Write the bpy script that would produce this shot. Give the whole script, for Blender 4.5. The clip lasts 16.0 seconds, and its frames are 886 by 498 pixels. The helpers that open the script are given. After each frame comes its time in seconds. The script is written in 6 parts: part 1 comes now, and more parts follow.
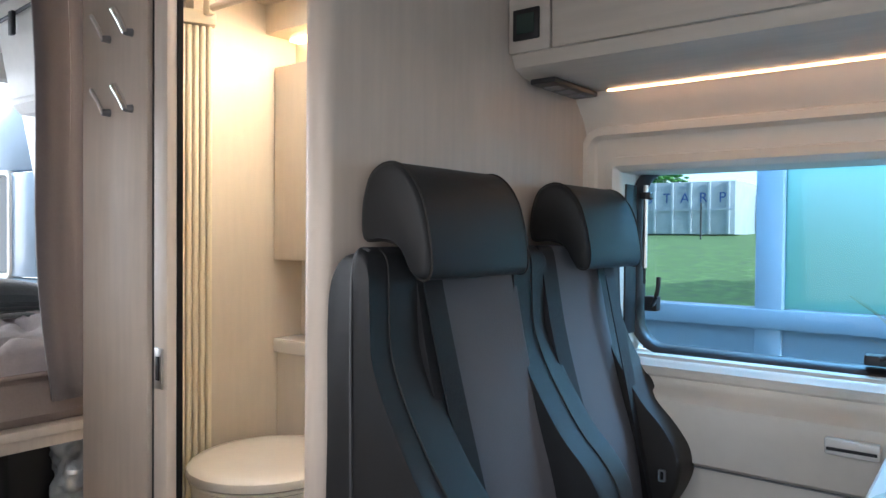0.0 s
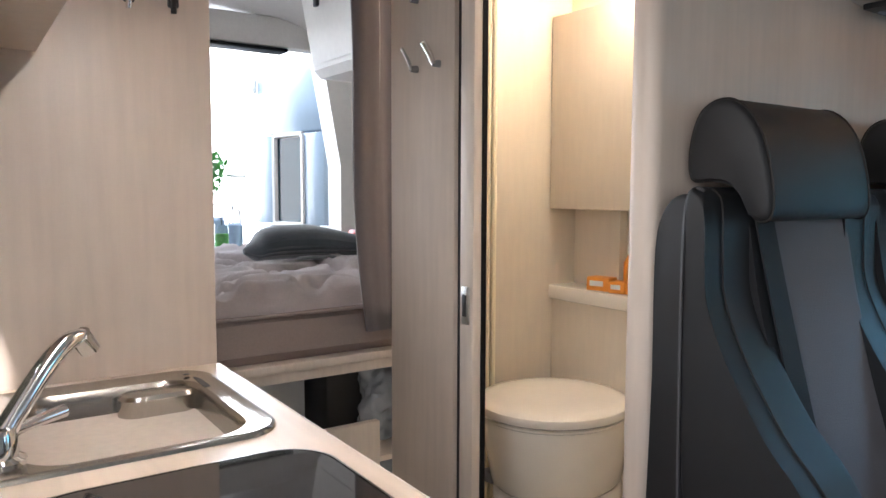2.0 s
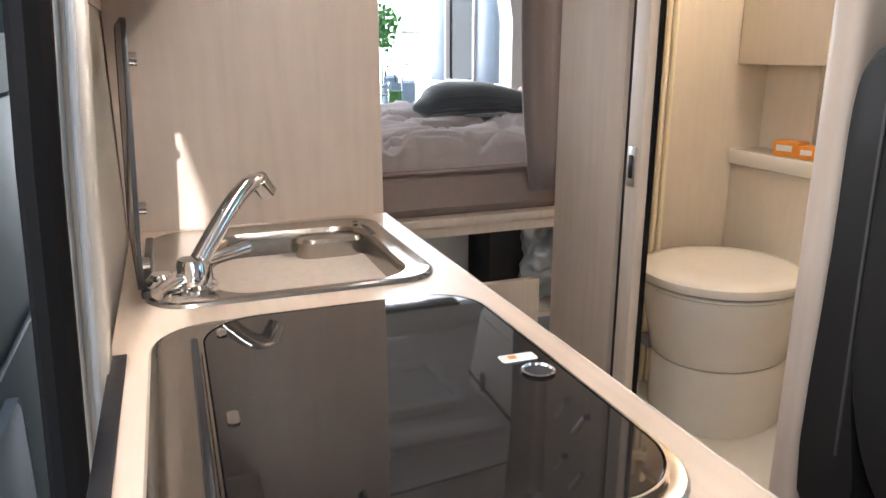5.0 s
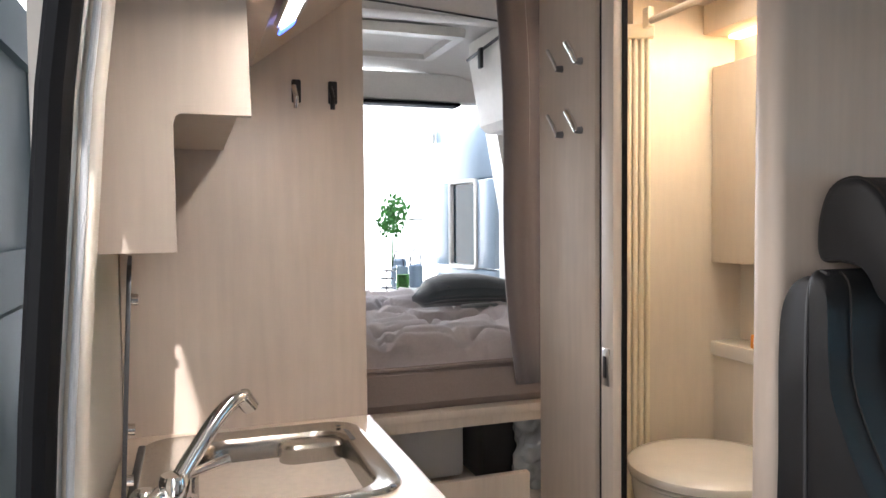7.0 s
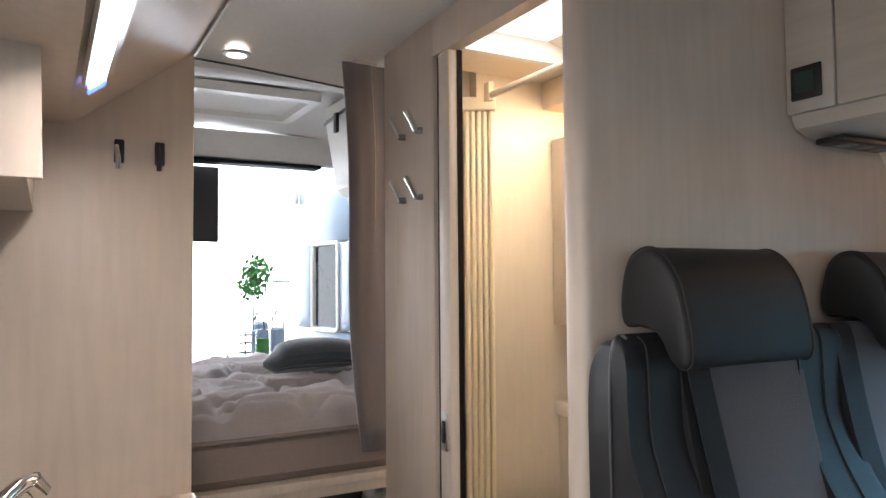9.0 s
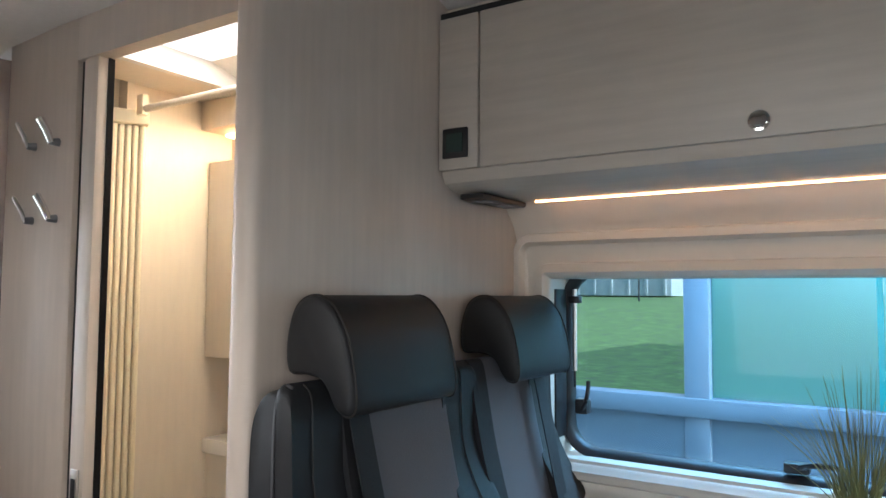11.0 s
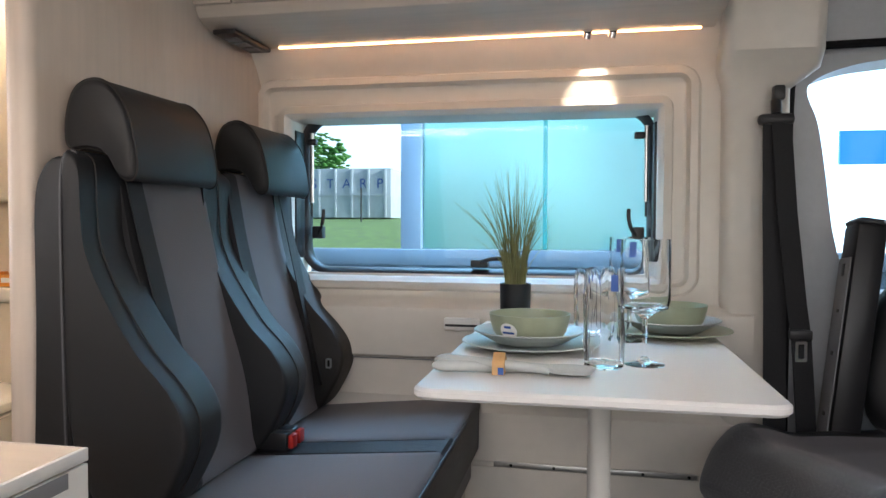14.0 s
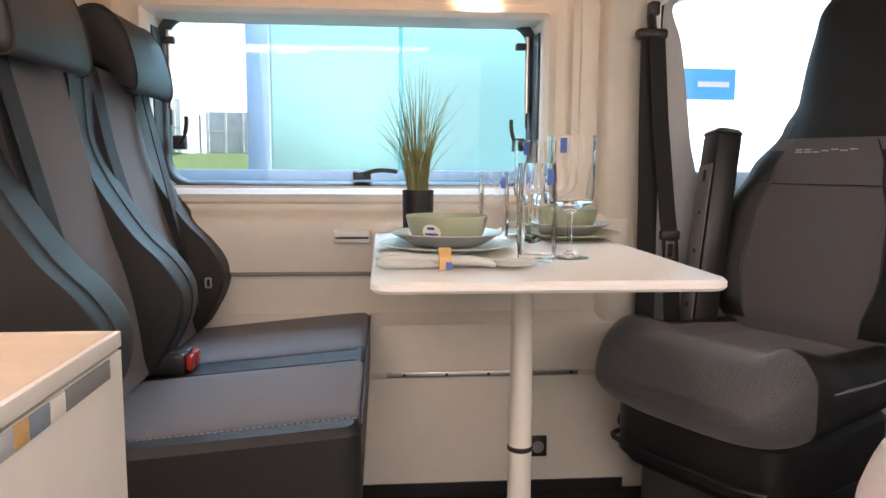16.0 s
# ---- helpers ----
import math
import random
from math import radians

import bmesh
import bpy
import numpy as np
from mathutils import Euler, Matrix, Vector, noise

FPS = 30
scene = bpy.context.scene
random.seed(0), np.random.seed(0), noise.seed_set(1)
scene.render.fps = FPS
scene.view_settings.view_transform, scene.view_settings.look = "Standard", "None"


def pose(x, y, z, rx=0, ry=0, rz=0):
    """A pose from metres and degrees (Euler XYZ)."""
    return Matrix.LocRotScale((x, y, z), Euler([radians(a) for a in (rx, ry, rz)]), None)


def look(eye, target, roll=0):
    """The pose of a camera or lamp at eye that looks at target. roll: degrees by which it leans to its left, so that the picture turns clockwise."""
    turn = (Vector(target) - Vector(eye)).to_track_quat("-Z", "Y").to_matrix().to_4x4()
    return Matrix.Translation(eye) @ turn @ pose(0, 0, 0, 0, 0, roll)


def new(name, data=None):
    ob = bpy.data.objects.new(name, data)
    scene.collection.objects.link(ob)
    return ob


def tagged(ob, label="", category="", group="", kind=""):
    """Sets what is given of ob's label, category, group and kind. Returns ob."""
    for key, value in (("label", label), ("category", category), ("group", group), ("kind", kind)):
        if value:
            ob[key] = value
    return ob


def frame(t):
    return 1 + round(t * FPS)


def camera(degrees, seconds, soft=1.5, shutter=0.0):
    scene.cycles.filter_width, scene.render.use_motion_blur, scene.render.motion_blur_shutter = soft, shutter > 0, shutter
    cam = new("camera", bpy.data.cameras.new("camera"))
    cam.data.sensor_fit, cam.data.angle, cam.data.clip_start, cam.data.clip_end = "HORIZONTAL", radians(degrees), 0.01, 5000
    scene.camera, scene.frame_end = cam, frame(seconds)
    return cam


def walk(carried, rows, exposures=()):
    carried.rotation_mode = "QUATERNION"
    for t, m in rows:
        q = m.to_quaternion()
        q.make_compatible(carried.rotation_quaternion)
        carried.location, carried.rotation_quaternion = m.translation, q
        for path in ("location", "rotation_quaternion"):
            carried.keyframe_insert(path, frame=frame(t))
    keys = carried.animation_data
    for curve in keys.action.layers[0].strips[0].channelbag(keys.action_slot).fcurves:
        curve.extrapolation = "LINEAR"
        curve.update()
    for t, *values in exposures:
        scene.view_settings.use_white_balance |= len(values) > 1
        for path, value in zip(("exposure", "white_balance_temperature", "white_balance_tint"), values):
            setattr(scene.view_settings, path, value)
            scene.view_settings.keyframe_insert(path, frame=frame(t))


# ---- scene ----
import collections

cam = camera(63.4, 16.0)
PATH = [
    (0, (0.049, 0.051, 1.106), (-1.173, 1.633, 1.069), 0.5),
    (0.5, (0.026, 0.014, 1.11), (-1.227, 1.572, 1.07), 0.5),
    (1, (0.004, -0.021, 1.109), (-1.377, 1.425, 1.055), 0.4),
    (1.5, (-0.015, -0.054, 1.107), (-1.539, 1.239, 1.021), 0.3),
    (2, (-0.038, -0.077, 1.081), (-1.682, 1.051, 0.92), 0.2),
    (2.5, (-0.064, -0.085, 1.047), (-1.8, 0.865, 0.754), 0.1),
    (3, (-0.078, -0.077, 1.019), (-1.846, 0.749, 0.579), -0.2),
    (3.2, (-0.08, -0.072, 0.999), (-1.852, 0.72, 0.518), -0.6),
    (5.3, (-0.008, -0.053, 1.093), (-1.819, 0.614, 0.569), -0.2),
    (5.5, (0.01, -0.05, 1.109), (-1.818, 0.61, 0.637), -0.3),
    (6, (0.043, -0.044, 1.136), (-1.818, 0.611, 0.812), -0.5),
    (6.5, (0.063, -0.03, 1.153), (-1.817, 0.626, 0.964), -0.3),
    (7, (0.082, -0.014, 1.162), (-1.805, 0.645, 1.082), -0.5),
    (7.5, (0.099, 0.01, 1.167), (-1.785, 0.682, 1.167), -0.4),
    (8, (0.115, 0.037, 1.169), (-1.745, 0.771, 1.215), -0.4),
    (8.2, (0.121, 0.048, 1.167), (-1.723, 0.819, 1.227), -0.5),
    (10.3, (0.111, 0.074, 1.201), (-1.317, 1.47, 1.308), 0.4),
    (10.5, (0.109, 0.072, 1.209), (-1.242, 1.542, 1.321), 0.4),
    (11, (0.08, 0.056, 1.221), (-1.016, 1.724, 1.346), 0.4),
    (11.5, (0.061, 0.048, 1.204), (-0.773, 1.861, 1.341), 0.3),
    (12, (0.051, 0.066, 1.167), (-0.574, 1.963, 1.26), 0.2),
    (12.5, (0.058, 0.05, 1.064), (-0.465, 1.98, 1.106), -0.1),
    (13, (0.102, -0.035, 0.972), (-0.324, 1.918, 1.018), -0.0),
    (13.5, (0.132, -0.16, 0.963), (-0.273, 1.798, 0.934), 0.1),
    (14, (0.162, -0.243, 0.962), (-0.236, 1.716, 0.899), 0.2),
    (14.5, (0.137, -0.273, 0.936), (-0.253, 1.687, 0.852), 0.2),
    (15, (0.054, -0.281, 0.902), (-0.197, 1.698, 0.769), 0.3),
    (15.5, (0.014, -0.243, 0.887), (-0.007, 1.747, 0.69), 0.2),
    (16, (-0.086, -0.22, 0.884), (0.083, 1.759, 0.655), 0.3),
]
walk(cam, [(t, look(eye, target, roll)) for t, eye, target, roll in PATH], [(0.0, 0.22, 5700, 11), (3.0, 0.28, 6000, 14), (5.5, 0.34, 6050, 14), (6.5, 0.18, 6100, 14), (8.5, 0.08, 6100, 14), (12.0, 0.06, 5750, 9), (12.6, 0.20, 6350, 11), (14.0, 0.27, 6500, 16), (15.0, 0.35, 6600, 18), (16.0, 0.66, 7800, 26)])

# ---- world and lights ----
world = bpy.data.worlds.new("sky")
scene.world = world
world.use_nodes = True
wn = world.node_tree.nodes
sky = wn.new("ShaderNodeTexSky")
sky.sky_type, sky.sun_disc = "NISHITA", False
sky.sun_elevation, sky.sun_rotation = radians(21), radians(96)
sky.air_density, sky.dust_density = 1.0, 2.0
world.node_tree.links.new(sky.outputs[0], wn["Background"].inputs[0])
wn["Background"].inputs[1].default_value = 0.22


def lamp(name, kind, m, energy, color=(1, 1, 1), **kw):
    data = bpy.data.lights.new(name, kind)
    data.energy, data.color = energy, color
    for key, value in kw.items():
        if key == "size":
            data.shape, data.size, data.size_y = "RECTANGLE", value[0], value[1]
        if key == "radius":
            data.shadow_soft_size = value
        if key == "cone":
            data.spot_size, data.spot_blend = radians(value[0]), value[1]
        if key == "angle":
            data.angle = radians(value)
    ob = new(name, data)
    ob.matrix_world = m
    return ob


WARM, DAY, BLUE = (1.0, 0.72, 0.42), (0.93, 0.97, 1.0), (0.42, 0.72, 1.0)
lamp("sun", "SUN", look((10, -1.0, 4.1), (0, 0, 0)), 5.0, (1.0, 0.93, 0.84), angle=0.5)
# daylight in the open sliding door, behind the camera
lamp("sliding_door_daylight", "AREA", look((-0.15, -1.25, 1.5), (-0.2, 1.2, 0.9)), 17, (1.0, 0.94, 0.88), size=(1.5, 1.6))
# daylight in the cab's side window
lamp("cab_window_daylight", "AREA", look((1.3, -0.30, 1.2), (-0.3, 0.35, 0.55)), 7, (1.0, 0.96, 0.88), size=(0.7, 0.5))
# daylight in the side window
lamp("window_daylight", "AREA", look((-0.10, 2.30, 1.74), (-0.35, 1.2, 0.75)), 40, BLUE, size=(1.2, 0.5))
# daylight in the rear doors
lamp("rear_daylight", "AREA", look((-4.4, 0.8, 2.5), (-2.2, 0.8, 0.8)), 72, (0.90, 0.96, 1.0), size=(1.5, 1.1))
lamp("rear_yard_daylight", "AREA", look((-8.8, 0.8, 1.3), (-2.2, 0.8, 1.5)), 300, (0.92, 0.97, 1.0), size=(5.0, 3.4))
# lamps of the van
lamp("bath_lamp", "AREA", look((-1.45, 1.53, 1.695), (-1.58, 1.36, 1.20)), 5.6, (1.0, 0.76, 0.47), size=(0.4, 0.05))
lamp("washroom_hatch_light", "AREA", look((-1.19, 1.22, 1.846), (-1.19, 1.221, 0.9)), 3.6, (1.0, 0.88, 0.72), size=(0.55, 0.30))
lamp("reading_spot_light", "SPOT", look((0.185, 1.555, 1.402), (0.165, 1.66, 1.30)), 3.2, (1.0, 0.84, 0.64), cone=(56, 0.7), radius=0.008)
lamp("table_spot_light", "SPOT", look((0.215, 1.548, 1.405), (0.22, 1.15, 0.72)), 6.0, (1.0, 0.86, 0.66), cone=(70, 0.8), radius=0.01)
lamp("kitchen_led_light", "AREA", look((-0.75, 0.14, 1.44), (-0.75, 0.16, 1.0)), 3.4, (1.0, 0.90, 0.78), size=(0.6, 0.02))
lamp("ceiling_spot_light", "SPOT", look((-1.78, 0.50, 1.745), (-1.78, 0.50, 0.0)), 3.0, (1.0, 0.9, 0.8), cone=(110, 0.6), radius=0.03)


# ---- materials ----
def mat(name, color, rough=0.5, metal=0.0, grain=0.0, gscale=60.0, stretch=(1, 1, 1), bump=0.0, bscale=200.0, blot=0.0,
        bstretch=(1, 1, 1), coat=0.0, spec=0.5, sheen=0.0, pattern="", rand=0.0):
    m = bpy.data.materials.new(name)
    m.use_nodes = True
    nt = m.node_tree
    p = nt.nodes["Principled BSDF"]
    p.inputs["Roughness"].default_value, p.inputs["Metallic"].default_value = rough, metal
    p.inputs["Coat Weight"].default_value, p.inputs["Specular IOR Level"].default_value = coat, spec
    p.inputs["Sheen Weight"].default_value = sheen
    tc = nt.nodes.new("ShaderNodeTexCoord")

    def tex(scale, st, detail=4.0):
        mp = nt.nodes.new("ShaderNodeMapping")
        mp.inputs["Scale"].default_value = st
        nt.links.new(tc.outputs["Object"], mp.inputs[0])
        n = nt.nodes.new("ShaderNodeTexNoise")
        n.inputs["Scale"].default_value, n.inputs["Detail"].default_value = scale, detail
        nt.links.new(mp.outputs[0], n.inputs["Vector"])
        return n.outputs["Fac"]

    def ramp(fac, amount):
        r = nt.nodes.new("ShaderNodeMapRange")
        r.inputs[1].default_value, r.inputs[2].default_value = 0.3, 0.7
        r.inputs[3].default_value, r.inputs[4].default_value = 1 - amount, 1 + amount
        nt.links.new(fac, r.inputs[0])
        return r.outputs[0]

    value = None
    for amount, fac in ((grain, lambda: tex(gscale, stretch)), (blot, lambda: tex(5.0, (1, 1, 1), 3.0))):
        if amount:
            v = ramp(fac(), amount)
            if value is not None:
                mul = nt.nodes.new("ShaderNodeMath")
                mul.operation = "MULTIPLY"
                nt.links.new(value, mul.inputs[0])
                nt.links.new(v, mul.inputs[1])
                v = mul.outputs[0]
            value = v
    if value is not None:
        mix = nt.nodes.new("ShaderNodeVectorMath")
        mix.operation = "SCALE"
        mix.inputs[0].default_value = color
        nt.links.new(value, mix.inputs["Scale"])
        nt.links.new(mix.outputs[0], p.inputs["Base Color"])
        rr = nt.nodes.new("ShaderNodeMath")
        rr.operation = "MULTIPLY"
        rr.inputs[1].default_value = rough
        nt.links.new(value, rr.inputs[0])
        nt.links.new(rr.outputs[0], p.inputs["Roughness"])
    else:
        p.inputs["Base Color"].default_value = (*color, 1)
    if bump:
        b = nt.nodes.new("ShaderNodeBump")
        b.inputs["Strength"].default_value, b.inputs["Distance"].default_value = bump, 0.002
        if pattern:
            mp = nt.nodes.new("ShaderNodeMapping")
            mp.inputs["Scale"].default_value = bstretch
            nt.links.new(tc.outputs["Object"], mp.inputs[0])
            if pattern == "leather":
                v = nt.nodes.new("ShaderNodeTexVoronoi")
                v.inputs["Scale"].default_value = bscale
                nt.links.new(mp.outputs[0], v.inputs["Vector"])
                nt.links.new(v.outputs["Distance"], b.inputs["Height"])
            else:
                v = nt.nodes.new("ShaderNodeTexChecker")
                v.inputs["Scale"].default_value = bscale
                nt.links.new(mp.outputs[0], v.inputs["Vector"])
                nt.links.new(v.outputs["Fac"], b.inputs["Height"])
                tint = nt.nodes.new("ShaderNodeMapRange")
                tint.inputs[3].default_value, tint.inputs[4].default_value = 0.86, 1.14
                nt.links.new(v.outputs["Fac"], tint.inputs[0])
                both = nt.nodes.new("ShaderNodeMath")
                both.operation = "MULTIPLY"
                nt.links.new(value, both.inputs[0])
                nt.links.new(tint.outputs[0], both.inputs[1])
                nt.links.new(both.outputs[0], mix.inputs["Scale"])
        else:
            nt.links.new(tex(bscale, bstretch), b.inputs["Height"])
        nt.links.new(b.outputs[0], p.inputs["Normal"])
    return m


def glow(name, color, strength):
    m = bpy.data.materials.new(name)
    m.use_nodes = True
    p = m.node_tree.nodes["Principled BSDF"]
    p.inputs["Base Color"].default_value = (*color, 1)
    p.inputs["Emission Color"].default_value, p.inputs["Emission Strength"].default_value = (*color, 1), strength
    return m


def glass(name, color=(1, 1, 1), rough=0.0, ior=1.45):
    m = bpy.data.materials.new(name)
    m.use_nodes = True
    p = m.node_tree.nodes["Principled BSDF"]
    p.inputs["Base Color"].default_value = (*color, 1)
    p.inputs["Transmission Weight"].default_value, p.inputs["Roughness"].default_value, p.inputs["IOR"].default_value = 1.0, rough, ior
    return m


def sheer(name, color, gloss):
    """Thin clear glass: see-through, with mirror gloss at grazing angles."""
    m = bpy.data.materials.new(name)
    m.use_nodes = True
    nt = m.node_tree
    nt.nodes.remove(nt.nodes["Principled BSDF"])
    a, b, lw, f, mix = (nt.nodes.new(k) for k in ("ShaderNodeBsdfTransparent", "ShaderNodeBsdfGlossy", "ShaderNodeLayerWeight", "ShaderNodeMapRange", "ShaderNodeMixShader"))
    a.inputs[0].default_value, b.inputs["Roughness"].default_value, lw.inputs[0].default_value = (*color, 1), 0.02, 0.18
    f.inputs[3].default_value, f.inputs[4].default_value = 0.018, gloss
    nt.links.new(lw.outputs["Facing"], f.inputs[0])
    nt.links.new(f.outputs[0], mix.inputs[0])
    nt.links.new(a.outputs[0], mix.inputs[1])
    nt.links.new(b.outputs[0], mix.inputs[2])
    nt.links.new(mix.outputs[0], nt.nodes["Material Output"].inputs[0])
    return m


def frosted(name, color, rough):
    """Etched glass: half scattered, half blurred light from behind."""
    m = bpy.data.materials.new(name)
    m.use_nodes = True
    nt = m.node_tree
    nt.nodes.remove(nt.nodes["Principled BSDF"])
    a, b, mix = (nt.nodes.new(k) for k in ("ShaderNodeBsdfTranslucent", "ShaderNodeBsdfRefraction", "ShaderNodeMixShader"))
    a.inputs["Color"].default_value, b.inputs["Color"].default_value = (*color, 1), (*color, 1)
    b.inputs["Roughness"].default_value, b.inputs["IOR"].default_value, mix.inputs[0].default_value = rough, 1.12, 0.72
    nt.links.new(a.outputs[0], mix.inputs[1])
    nt.links.new(b.outputs[0], mix.inputs[2])
    nt.links.new(mix.outputs[0], nt.nodes["Material Output"].inputs[0])
    return m


